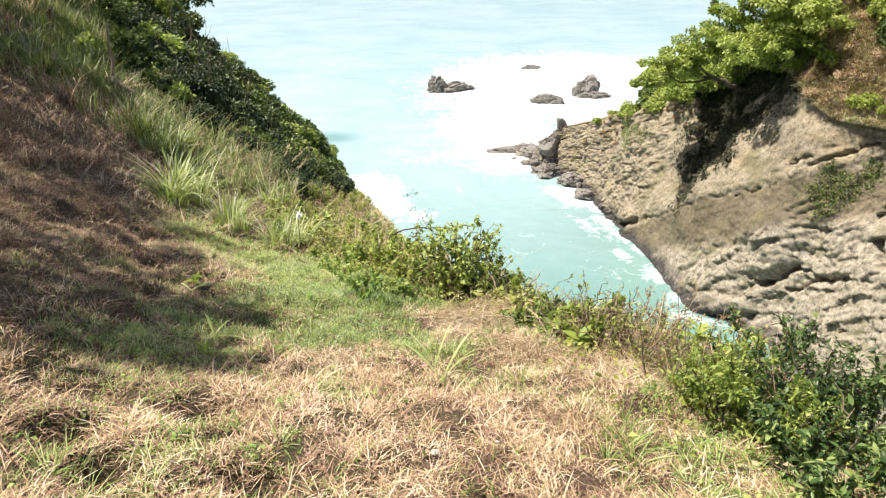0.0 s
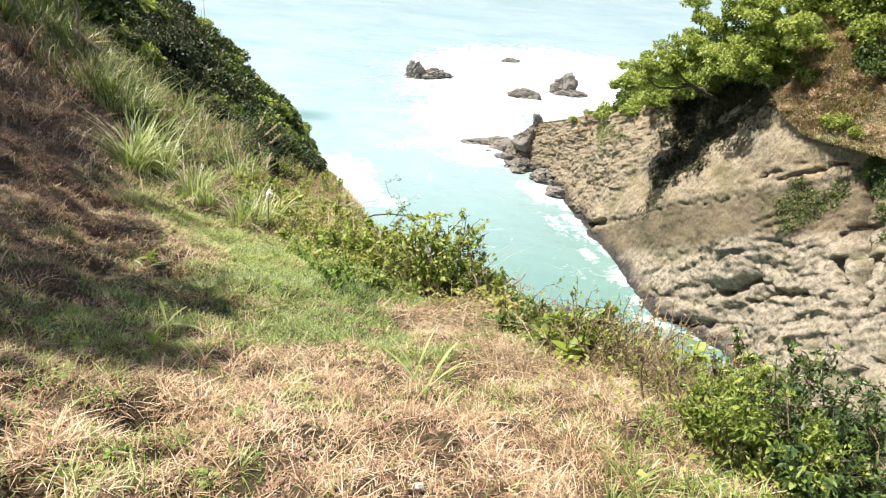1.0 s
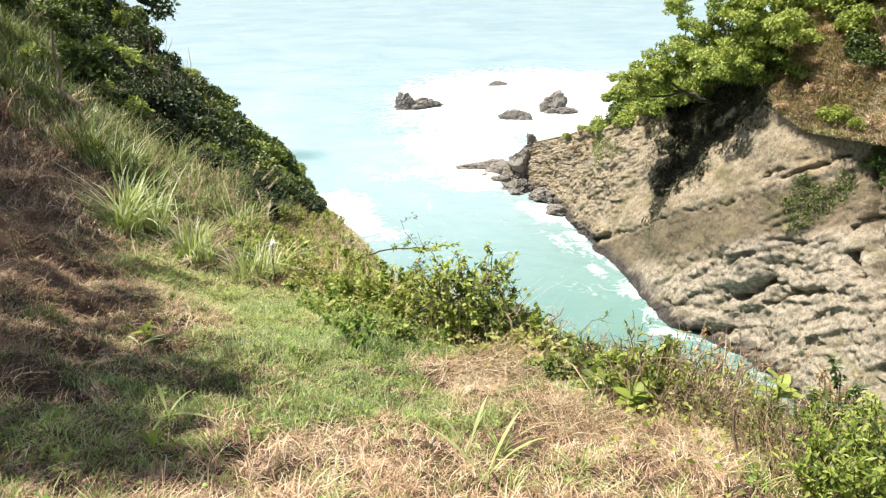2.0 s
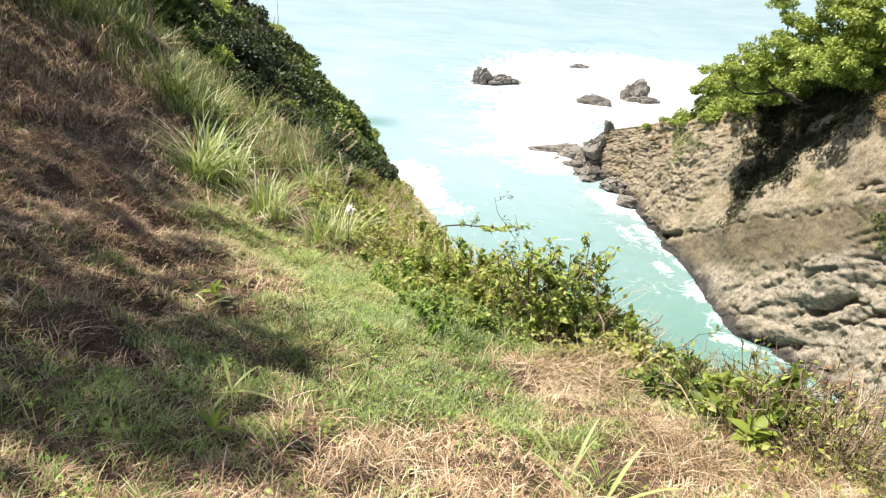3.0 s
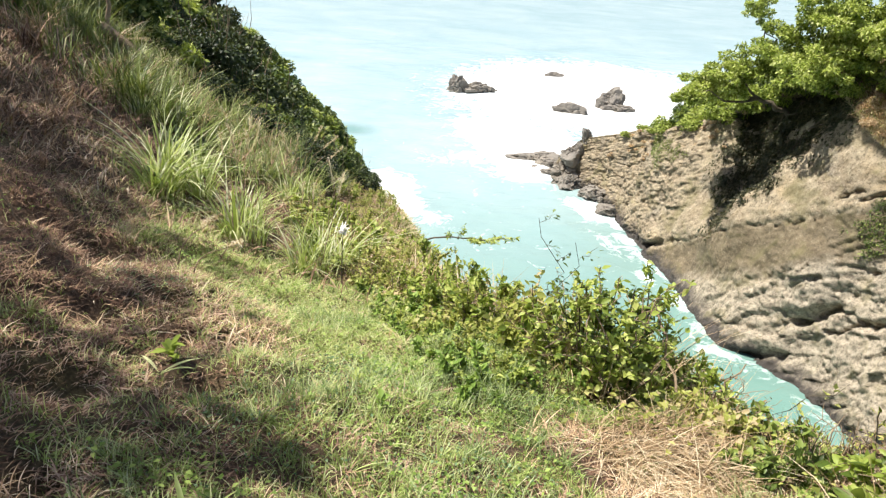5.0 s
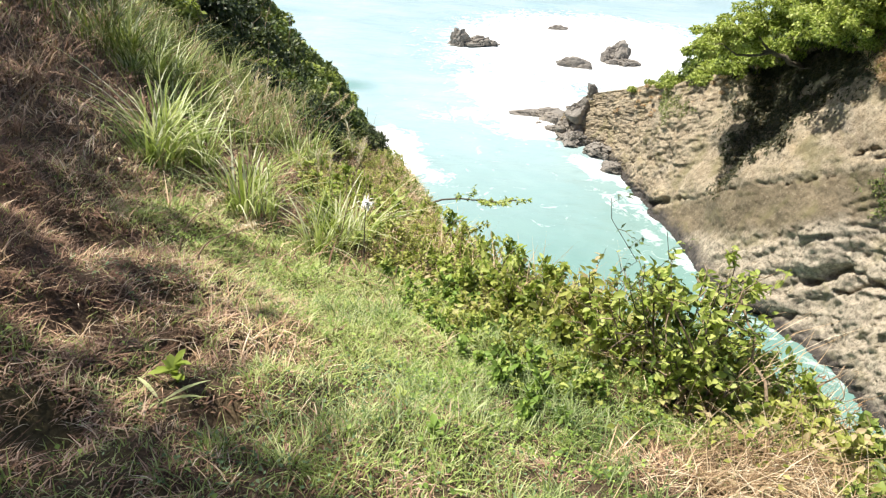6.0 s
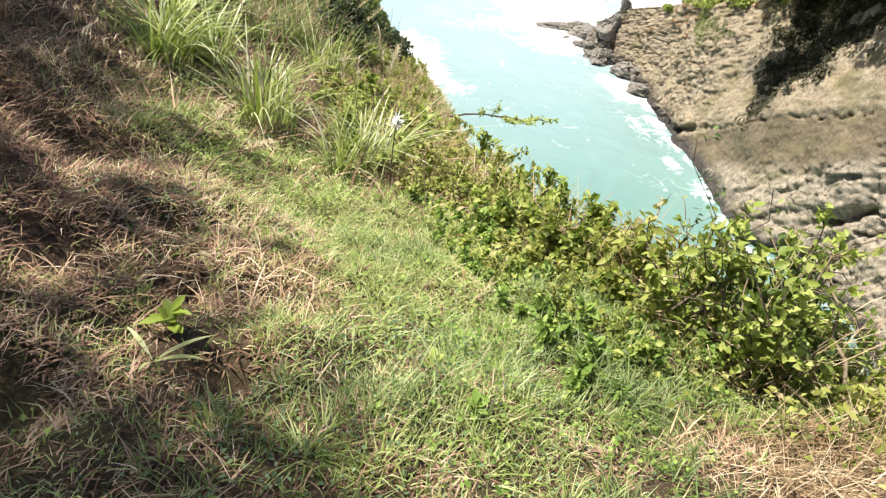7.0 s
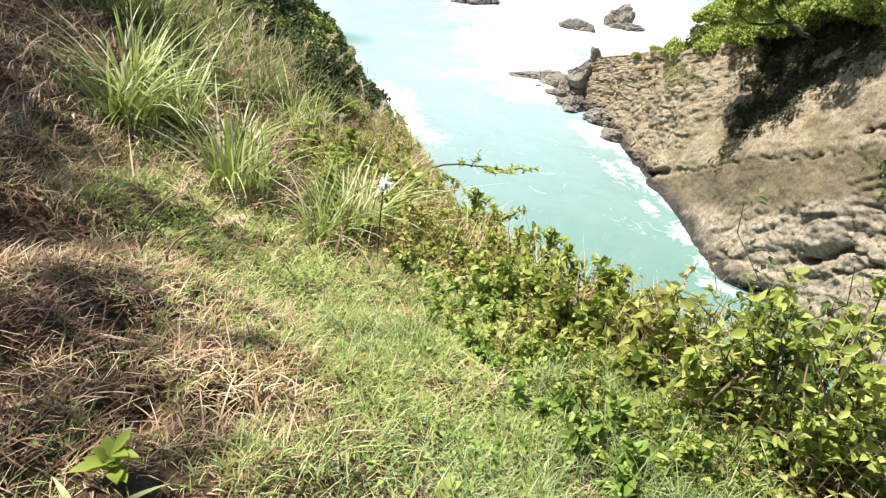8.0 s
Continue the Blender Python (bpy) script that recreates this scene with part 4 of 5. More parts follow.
# ---- grass of the near slope ----
def spots_field(x, y, spots):
    """Sum of soft round patches (x, y, radius, weight)."""
    out = np.zeros(np.shape(x))
    for cx, cy, r, w in spots:
        out = out + w * np.exp(-(((x - cx) ** 2 + (y - cy) ** 2) / r**2))
    return out


DRY_SPOTS = ((0.28, 6.7, 0.62, 0.8), (0.75, 5.6, 0.65, 0.55), (1.45, 5.2, 0.5, 0.7), (-1.0, 4.9, 0.6, 0.5), (-1.9, 3.2, 1.2, 0.3), (0.4, 3.2, 1.5, 0.45), (0.45, 3.3, 1.1, 0.55), (0.5, 4.6, 0.8, 0.4),
             (-3.2, 7.8, 0.8, 0.55), (-2.7, 6.4, 0.8, 0.25), (-4.6, 7.0, 2.2, 0.5), (-0.8, 7.2, 0.4, 0.5), (-6.0, 10.5, 1.8, 0.4), (0.0, 1.0, 3.0, 0.15), (-2.5, 7.6, 0.4, 0.8), (-1.9, 7.1, 0.35, 0.6), (-1.2, 7.7, 0.3, 0.5), (-2.2, 8.3, 0.25, 0.5), (0.6, 2.9, 0.9, 0.3), (-0.3, 7.0, 0.3, 0.9), (-0.15, 6.4, 0.3, 0.7), (-4.6, 9.0, 0.8, 0.9), (-5.2, 10.0, 1.0, 0.7))
GREEN_SPOTS = ((-1.9, 7.4, 1.5, 0.75), (-1.3, 6.2, 1.0, 0.5), (-4.2, 10.6, 1.1, 0.9), (-3.0, 9.6, 1.2, 0.6), (1.2, 3.6, 0.8, 0.35), (0.3, 4.3, 0.4, 0.3), (-0.6, 8.6, 1.0, 0.4), (-2.3, 4.6, 0.7, 0.55))


def dryness(x, y):
    d = 0.36 + 0.2 * np.clip((5.2 - y) / 1.2, -1, 1) + spots_field(x, y, DRY_SPOTS) - spots_field(x, y, GREEN_SPOTS) + (flat(x, y, 1.7, 90, 3) - 0.5) * 1.5 + (flat(x, y, 5.0, 92, 3) - 0.5) * 2.4
    d = d + 0.3 * np.clip((-3.0 - x) / 1.0, 0, 1) * np.clip((9.5 - y) / 1.0, 0, 1)
    d = d + 0.35 * np.clip((-2.0 + 0.4 * np.sin(y * 2.1) - x) / 0.6, 0, 1) * np.clip((y - 4.6) / 0.6, 0, 1) * np.clip((9.0 - y) / 0.8, 0, 1)
    return np.clip(d * 0.8 + 0.08, 0, 1)


def gaps(x, y):
    """Chance of cover: small bare holes among the flattened grass."""
    return np.clip((0.635 - flat(x, y, 3.4, 55, 3)) * 14, 0.08, 1) * np.clip((0.70 - flat(x, y, 8.0, 57, 2)) * 10, 0.1, 1) * (1 - 0.98 * pitted(x + (flat(x, y, 5.0, 58) - 0.5) * 0.25, y))


def scatter(seed, count, x0, x1, y0, y1, keep, inside=0.35):
    """Points of the slope, kept by a chance keep(x, y), inside the edge of the drop."""
    rng = rng_of(seed)
    x, y = rng.uniform(x0, x1, count), rng.uniform(y0, y1, count)
    ok = (rng.random(count) < keep(x, y)) & (x < np.interp(y, EDGE_Y, EDGE_X) + inside)
    x, y = x[ok], y[ok]
    return rng, np.stack([x, y, hill(x, y) - 0.01], 1)


def turf(name, seed, count, area, keep, tall, wide, lean, droop, material, label, category, cuts=2):
    rng, p = scatter(seed, count, *area, keep)
    n = len(p)
    clump = 0.25 + 1.5 * flat(p[:, 0], p[:, 1], 4.5, seed, 2)
    h = rng.uniform(*tall, n) * clump
    v, f = blades(p, rng.uniform(0, 2 * np.pi, n), h, rng.uniform(*wide, n), rng.uniform(*lean, n), rng.uniform(*droop, n), cuts)
    return tagged(new(name, mesh_of(name, v, f, material)), label, category, kind="stuff")


NEAR = (-5.5, 3.6, 1.8, 9.6)
MID = (-14.0, 1.5, 9.2, 27.0)
turf("green_grass", 301, 330000, NEAR, lambda x, y: ((1 - dryness(x, y)) * 0.95 + np.where((x < -1.8) & (y > 4.0), 0.1, 0.06)) * (0.15 + 0.85 * gaps(x, y)), (0.03, 0.105), (0.0038, 0.0085), (0.3, 1.3), (0.1, 0.6), GRASS, "short green grass on the sloping hillside", "grass")
turf("long_green_grass", 317, 30000, (-2.8, 1.2, 5.2, 8.6), lambda x, y: np.clip(1.1 - dryness(x, y) * 1.5, 0, 1) * np.clip(flat(x, y, 1.9, 91) * 6 - 2.6, 0, 1), (0.08, 0.19), (0.004, 0.008), (0.2, 1.0), (0.1, 0.5), GREY_GRASS, "longer grey-green grass in the middle of the slope", "grass", 3)
PALE_SPOTS = ((-2.3, 8.9, 1.0, 0.9), (-1.7, 7.7, 0.8, 0.35), (-2.9, 9.7, 0.8, 0.8), (-1.6, 9.4, 0.7, 0.8), (-3.7, 9.6, 0.6, 0.9))
turf("pale_grass", 315, 150000, (-4.6, 0.6, 5.6, 11.2), lambda x, y: np.clip(spots_field(x, y, PALE_SPOTS) * (0.3 + 1.3 * flat(x, y, 2.4, 94)), 0, 1), (0.03, 0.085), (0.005, 0.010), (0.5, 1.8), (0.2, 0.7), PALE_GRASS, "soft pale yellow-green grass on the open slope", "grass")
turf("dry_grass", 302, 300000, NEAR, lambda x, y: dryness(x, y) ** 1.2 * np.clip(flat(x, y, 3.2, 99) * 6 - 1.9, 0.05, 1) * gaps(x, y) * np.where((x < -2.3 + 0.5 * np.sin(y * 2.1)) & (y > 4.6), 0.25, 1.0), (0.03, 0.10), (0.0032, 0.0075), (0.5, 2.2), (0.3, 0.85), STRAW, "flattened dry straw-coloured grass on the slope", "dry grass")
turf("brown_litter", 303, 150000, NEAR, lambda x, y: np.clip(dryness(x, y) * np.where(x < -0.6, 0.5, 0.28) + 0.75 * np.clip((-0.6 - x) / 1.4, 0, 1) * (flat(x, y, 2.2, 97) > 0.36), 0, 1) * gaps(x, y), (0.025, 0.085), (0.004, 0.010), (0.8, 2.6), (0.5, 0.9), BROWN, "brown dead grass and leaf litter", "leaf litter")
turf("litter_crumbs", 314, 280000, (-4.5, 3.4, 1.8, 8.6), lambda x, y: 0.9 - 0.88 * pitted(x, y), (0.008, 0.035), (0.005, 0.014), (0.6, 3.0), (0.2, 0.9), BROWN, "crumbled dead leaves and chaff on the soil", "leaf litter", 1)
BANK = (-8.0, -2.2, 5.0, 14.5)
turf("bank_litter", 310, 150000, BANK, lambda x, y: np.clip((-2.6 - x + (flat(x, y, 1.2, 96) - 0.5) * 2.4) / 0.8, 0, 1) * gaps(x, y) * np.clip((14.0 - y) / 1.5, 0, 1) * np.where((y > 9.6) & (x > -3.6), 0.3, 1.0), (0.03, 0.10), (0.004, 0.010), (0.6, 2.4), (0.4, 0.9), BROWN, "reddish-brown dead grass on the bank", "dead grass")
turf("mid_green_grass", 304, 210000, MID, lambda x, y: ((1 - dryness(x, y)) * 0.8 + 0.1) * np.where((y > 10.6) & (x < -3.0) & (np.hypot(x + 4.2, y - 10.6) > 0.8), 0.25, 1.0) * np.where((x < -4.2) & (y < 10.4), 0.3, 1.0), (0.04, 0.15), (0.009, 0.018), (0.3, 1.3), (0.1, 0.6), GRASS, "longer green grass further down the slope", "grass")
turf("mid_dry_grass", 305, 110000, MID, lambda x, y: (dryness(x, y) * 0.7 + 0.1) * np.where((y > 11.5) & (x < -2.6), 0.15, 1.0), (0.06, 0.22), (0.008, 0.018), (0.4, 1.8), (0.2, 0.8), STRAW, "dry pale grass further down the slope", "dry grass")
turf("mid_brown_grass", 306, 80000, MID, lambda x, y: 0.25 + 0.6 * (x < -5.0) * (y < 14), (0.08, 0.3), (0.010, 0.02), (0.5, 2.2), (0.3, 0.8), BROWN, "brown dead grass on the shaded slope", "dead grass")


HIGH = (-15.0, -4.4, 13.4, 27.0)
turf("tall_slope_grass", 307, 30000, HIGH, lambda x, y: np.clip(flat(x, y, 0.7, 98) * 4 - 1.3, 0, 1), (0.35, 0.9), (0.014, 0.03), (0.2, 0.9), (0.1, 0.7), COARSE, "long wispy green grass on the upper slope", "tall grass", 4)
turf("tall_dead_grass", 308, 6000, HIGH, lambda x, y: np.clip(2.2 - flat(x, y, 0.7, 98) * 3.6, 0, 1), (0.3, 0.75), (0.012, 0.026), (0.3, 1.4), (0.2, 0.8), BROWN, "long brown dead grass on the upper slope", "dead grass", 3)
turf("far_slope_grass", 309, 90000, (-30.0, -5.0, 25.0, 50.0), lambda x, y: 0.9 + 0 * x, (0.3, 0.7), (0.03, 0.06), (0.2, 1.0), (0.1, 0.7), COARSE, "rough green grass on the far slope", "grass")


turf("outer_dry_grass", 341, 60000, (-9.0, 4.6, -6.0, 2.0), lambda x, y: 0.7 + 0 * x, (0.05, 0.14), (0.008, 0.016), (0.5, 2.2), (0.3, 0.85), STRAW, "dry grass higher up the slope", "dry grass")
turf("outer_green_grass", 342, 50000, (-9.0, 4.6, -6.0, 2.0), lambda x, y: 0.7 + 0 * x, (0.05, 0.14), (0.008, 0.016), (0.3, 1.4), (0.1, 0.6), GRASS, "green grass higher up the slope", "grass")
turf("side_grass", 343, 50000, (-14.0, -5.4, 1.8, 10.0), lambda x, y: 0.8 + 0 * x, (0.10, 0.3), (0.010, 0.02), (0.4, 1.8), (0.2, 0.8), BROWN, "brown dead grass on the upper slope", "dead grass")


def drop_cover(name, seed, count, material, label, category):
    """Rough growth on the steep drop below the edge."""
    rng = rng_of(seed)
    y = rng.uniform(-8, 34, count)
    x = np.interp(y, EDGE_Y, EDGE_X) + 0.2 + 8.0 * rng.random(count) ** 1.5
    p = np.stack([x, y, hill(x, y) - 0.02], 1)[flat(x, y, 0.8, seed) > 0.38]
    n = len(p)
    v, f = blades(p, rng.uniform(0, 6.3, n), rng.uniform(0.15, 0.45, n), rng.uniform(0.015, 0.03, n), rng.uniform(0.3, 1.6, n), rng.uniform(0.2, 0.8, n), 2)
    return tagged(new(name, mesh_of(name, v, f, material)), label, category, kind="stuff")


drop_cover("drop_green_grass", 344, 60000, COARSE, "rough green grass on the steep drop", "grass")
drop_cover("drop_dry_grass", 345, 40000, STRAW, "dry grass on the steep drop", "dry grass")


def low_weeds(name, seed, count, area, keep, long, material, label, up=0.05):
    """Small broad-leaved weeds spread over the turf."""
    rng, p = scatter(seed, count, *area, keep)
    n = len(p)
    p[:, 2] += rng.uniform(0.01, up, n)
    a = rng.uniform(0, 2 * np.pi, n)
    axis = np.stack([np.cos(a), np.sin(a), rng.uniform(-0.1, 0.7, n)], 1)
    face = np.stack([rng.normal(0, 0.3, n), rng.normal(0, 0.3, n), np.ones(n)], 1)
    size = rng.uniform(0.6, 1.4, n) * long
    v, f = leaves(p, axis, face, size, size * rng.uniform(0.45, 0.75, n), rng.uniform(0, 0.8, n))
    return tagged(new(name, mesh_of(name, v, f, material)), label, "weeds", kind="stuff")


low_weeds("low_weeds", 311, 110000, NEAR, lambda x, y: np.clip(0.9 - dryness(x, y) * 1.2, 0.02, 1) * np.clip(flat(x, y, 1.1, 95) * 3.4 - 1.2, 0, 1), 0.03, WEED, "small broad-leaved green weeds in the turf", 0.09)
CLOVER_SPOTS = ((-1.7, 7.3, 0.38, 1.0), (-1.45, 8.65, 0.3, 1.0), (-0.95, 6.4, 0.35, 0.8), (-2.1, 6.3, 0.4, 0.7), (-2.9, 8.6, 0.25, 0.6), (-0.5, 7.3, 0.3, 0.7), (-3.4, 7.9, 0.3, 0.5))
low_weeds("clover", 316, 60000, (-4.6, 0.6, 5.4, 10.2), lambda x, y: np.clip(spots_field(x, y, CLOVER_SPOTS) * 1.5 * flat(x, y, 3.0, 93), 0, 1), 0.02, CLOVER, "grey-green clover patches in the turf", 0.08)
low_weeds("edge_weeds", 312, 62000, (-3.0, 4.0, 2.0, 12.5), lambda x, y: np.clip(1 - (np.interp(y, EDGE_Y, EDGE_X) - x - 0.3) / 2.4, 0, 1) * 0.8 * np.clip((y - 6.6) / 1.0, 0.25, 1), 0.055, SCRUB, "yellow-green creeping weeds along the cliff edge", 0.22)


# ---- straw heap ----
HEAP_STRAW = leaf_material("matted_straw", [(0.0, (0.10, 0.06, 0.03)), (0.35, (0.32, 0.21, 0.115)), (0.7, (0.52, 0.39, 0.24)), (1.0, (0.72, 0.61, 0.43))], 0.2, 0.6, 1.6)


def straw_heap(seed, x, y, wide, count, label, long=1.0, spread=1.2):
    rng = rng_of(seed)
    r = wide * np.sqrt(rng.random(count))
    a = rng.uniform(0, 2 * np.pi, count)
    px, py = x + r * np.cos(a) * 0.8, y + r * np.sin(a)
    p = np.stack([px, py, hill(px, py) + 0.16 * np.clip(1 - r / wide, 0, 1) * rng.random(count)], 1)
    v, f = blades(p, rng.normal(-0.9, spread, count), long * rng.uniform(0.09, 0.26, count), rng.uniform(0.0035, 0.007, count), rng.uniform(0.9, 3.0, count), rng.uniform(0.5, 1.0, count), 3)
    ob = new("straw_heap", mesh_of("straw_heap", v, f, HEAP_STRAW))
    return tagged(ob, label, "straw", "heaps of dry straw", "stuff")


straw_heap(321, 0.30, 6.95, 0.55, 1500, "heap of long dry bleached straw on the slope")
straw_heap(322, 0.80, 5.7, 0.5, 900, "flattened patch of dry orange straw", 0.7, 3.0)
straw_heap(323, 1.5, 5.2, 0.45, 1100, "flattened patch of dry orange straw", 0.7, 3.0)
straw_heap(324, -1.0, 4.9, 0.38, 420, "soft pale tuft of dry straw", 0.5, 3.0)


# ---- tall grass tufts ----
def tuft(name, seed, count, tall, wide, lean, material, label, plumes=0, group="", tangle=0.0):
    """A tuft of arching blades; with tangle the blades lie every way over a wider foot."""
    rng = rng_of(seed)
    foot = new(name)
    a = rng.uniform(0, 2 * np.pi, count)
    r = (0.16 + tangle) * np.sqrt(rng.random(count)) * tall
    p = np.stack([r * np.cos(a), r * np.sin(a), np.full(count, -0.05)], 1)
    h = tall * rng.uniform(0.55, 1.1, count)
    v, f = blades(p, a + rng.normal(0, 0.6 + 6 * tangle, count), h, wide * rng.uniform(0.7, 1.3, count), rng.uniform(*lean, count), rng.uniform(0.05, 0.75, count), 6)
    part_of("grass_clump", mesh_of("grass_clump", v, f, material), foot)
    for k in range(plumes):
        a = rng.uniform(0, 2 * np.pi)
        top = np.array([0.3 * math.cos(a), 0.3 * math.sin(a), 1.15]) * tall * rng.uniform(0.9, 1.1)
        line = bent(rng, (0, 0, 0), top, 0.04, 6)
        stalk = part_of("stalk", mesh_of("stalk", *tube(line, np.linspace(0.006, 0.003, 6), 4), DRY_STEM, True), foot)
        n = 60
        q = top + (line[-1] - line[-2]) * rng.uniform(-0.6, 0.9, n)[:, None] * 0.8
        v, f = blades(q, rng.uniform(0, 6.3, n), rng.uniform(0.05, 0.13, n), np.full(n, 0.006), rng.uniform(0.3, 1.2, n), rng.uniform(0, 0.5, n), 2)
        part_of("seed_head", mesh_of("seed_head", v, f, PLUME), stalk, "pale feathery seed head")["kind"] = "stuff"
    return tagged(foot, label, "tall grass", group or "tufts of tall grass")


TUFTS = [tuft("tall_grass", 331, 80, 1.0, 0.023, (0.25, 1.3), REED, "tall arching green grass tuft on the slope"),
         tuft("tall_grass", 332, 64, 1.05, 0.021, (0.15, 0.95), REED, "pale upright grass tuft with seed heads", 3),
         tuft("tall_grass", 333, 80, 0.8, 0.026, (0.4, 1.3), REED, "low arching green grass tuft"),
         tuft("dry_tall_grass", 334, 90, 0.62, 0.016, (0.4, 1.6), STRAW, "dry bleached tangled grass tuft", 1, "", 0.35),
         tuft("coarse_tall_grass", 336, 90, 0.8, 0.022, (0.3, 1.2), COARSE, "dull green coarse grass tuft on the upper slope"),
         tuft("dead_tall_grass", 335, 110, 0.5, 0.016, (0.4, 1.8), BROWN, "brown dead tangled grass tuft", 0, "", 0.5)]
TUFT_SPOTS = ((0, -4.55, 10.95, 1.05), (0, -4.5, 10.5, 0.9), (0, -4.4, 11.5, 1.0), (0, -4.8, 11.3, 1.1), (1, -3.6, 10.4, 0.95), (1, -3.5, 10.75, 0.9), (1, -4.0, 15.3, 1.05), (0, -4.2, 15.0, 1.0),
              (1, -2.68, 10.4, 0.85), (1, -2.78, 10.1, 0.7), (0, -2.5, 10.7, 0.8), (2, -3.9, 11.6, 0.8), (5, -3.05, 11.1, 0.45), (3, -2.9, 11.4, 0.5), (5, -3.25, 11.5, 0.5), (3, -2.3, 11.6, 0.5), (5, -3.1, 10.5, 0.35),
              (4, -5.4, 13.4, 1.0), (4, -6.6, 14.6, 1.2),
              (4, -7.3, 16.4, 1.2), (4, -6.2, 15.6, 1.1), (4, -5.9, 17.8, 1.2), (4, -6.8, 19.2, 1.2), (3, -7.5, 15.6, 0.9), (3, -6.0, 11.2, 0.7), (5, -6.4, 12.2, 0.9), (5, -5.6, 10.4, 0.6),
              (5, -7.6, 13.4, 1.0), (4, -8.8, 15.2, 1.2), (3, -8.0, 14.2, 1.0), (5, -4.9, 9.0, 0.45), (3, -5.6, 8.6, 0.5), (5, -6.6, 9.6, 0.7), (4, -9.4, 19.0, 1.2), (4, -10.4, 20.6, 1.3))
for k, (i, x, y, size) in enumerate(TUFT_SPOTS):
    far_copy(TUFTS[i], hill_point(x, y), k * 1.37, size)
rng = rng_of(42)
for k in range(16):
    y = 12.2 + 6.4 * (k + rng.random()) / 16
    far_copy(TUFTS[int(rng.choice([0, 2, 2]))], hill_point(-5.0 - 0.5 * (y - 12.2) + rng.normal(0, 0.5), y), rng.uniform(0, 6), rng.uniform(0.6, 0.95))
rng = rng_of(41)
for k in range(36):
    y = rng.uniform(13.5, 24.5)
    x = rng.uniform(-4.0 - 0.45 * (y - 10), -4.6)
    far_copy(TUFTS[int(rng.choice([4, 4, 3, 5, 5]))], hill_point(x, y), rng.uniform(0, 6), rng.uniform(0.5, 1.05))


SMALL = [tuft("small_grass_tuft", 351, 40, 0.22, 0.008, (0.3, 1.2), GRASS, "small green grass tuft in the turf", 0, "small tufts in the turf"),
         tuft("small_dry_tuft", 352, 80, 0.13, 0.007, (0.4, 1.8), STRAW, "small tangled dry grass tuft in the turf", 0, "small tufts in the turf", 1.1),
         tuft("small_brown_tuft", 353, 70, 0.14, 0.008, (0.4, 1.6), BROWN, "small brown tangled grass tuft in the turf", 0, "small tufts in the turf", 1.0)]
rng = rng_of(45)
for k in range(430):
    y = rng.uniform(2.1, 10.5) if k < 260 else rng.uniform(2.1, 5.4)
    x = rng.uniform(-5.0 if k < 260 else -3.2, np.interp(y, EDGE_Y, EDGE_X) - 0.3)
    d = float(dryness(np.array([x]), np.array([y]))[0])
    far_copy(SMALL[1 if rng.random() < d else 2 if x < -2.2 and rng.random() < 0.6 else 0], hill_point(x, y), rng.uniform(0, 6), rng.uniform(0.5, 1.2))
for k in range(26):
    far_copy(SMALL[0 if k % 3 else 1], hill_point(rng.uniform(1.0, 2.1), rng.uniform(2.5, 3.9)), rng.uniform(0, 6), rng.uniform(0.8, 1.5))
for x, y in ((-2.62, 7.3), (-2.75, 7.05), (-2.4, 7.5), (-2.5, 7.15), (-2.3, 7.3), (-2.9, 7.5), (-3.0, 7.9), (-3.3, 7.3)):
    far_copy(SMALL[1], hill_point(x, y), rng.uniform(0, 6), rng.uniform(0.8, 1.15))
for x, y in ((0.1, 7.75), (0.3, 7.7), (0.45, 7.8), (0.2, 7.9), (-0.05, 7.85), (0.6, 7.75), (0.35, 7.95)):
    far_copy(SMALL[2 if x < 0.4 else 1], hill_point(x, y), rng.uniform(0, 6), rng.uniform(1.3, 1.9))
for k in range(80):
    y = rng.uniform(5.6, 13.5)
    x = np.interp(y, EDGE_Y, EDGE_X) - rng.uniform(-0.4, 1.3)
    far_copy(SMALL[int(rng.choice([0, 1, 1, 2]))], hill_point(x, y), rng.uniform(0, 6), rng.uniform(1.0, 1.9))


# ---- shrubs along the cliff edge ----
SCRUBS = [shrub("edge_scrub", 400 + k, 0.5, 0.6, 7, 205, (0.05, 0.06, 0.048, 0.056)[k], (SCRUB, BRIGHT, SCRUB, BRIGHT)[k], "low yellow-green scrub with dry twigs at the cliff edge", "scrub", "scrub along the cliff edge", 0.34, 0.48, 130) for k in range(4)]
rng = rng_of(43)
for k in range(190):
    y = rng.uniform(6.2, 13.8)
    inland = rng.uniform(-0.4, 1.7 if y > 8.2 else 0.7)
    x = np.interp(y, EDGE_Y, EDGE_X) - inland
    if math.hypot(x - 0.3, y - 6.8) < 0.85:
        continue
    far_copy(SCRUBS[k % 4], hill_point(x, y, -0.04), rng.uniform(0, 6), (0.4 + 0.75 * rng.random() ** 1.4) * (1.15 if y > 8.6 else 0.72) * (0.85 if inland > 1.4 else 1.0))
for k in range(40):
    y = rng.uniform(12.5, 30.0)
    x = np.interp(y, EDGE_Y, EDGE_X) - rng.uniform(0.1, 1.6)
    far_copy(SCRUBS[k % 4], hill_point(x, y, -0.05), rng.uniform(0, 6), rng.uniform(0.6, 1.15))

for k in range(44):
    y = rng.uniform(11.0, 34.0)
    x = np.interp(y, EDGE_Y, EDGE_X) + rng.uniform(-0.2, 1.3)
    far_copy(SCRUBS[k % 4], hill_point(x, y, -0.1), rng.uniform(0, 6), rng.uniform(0.6, 1.0))

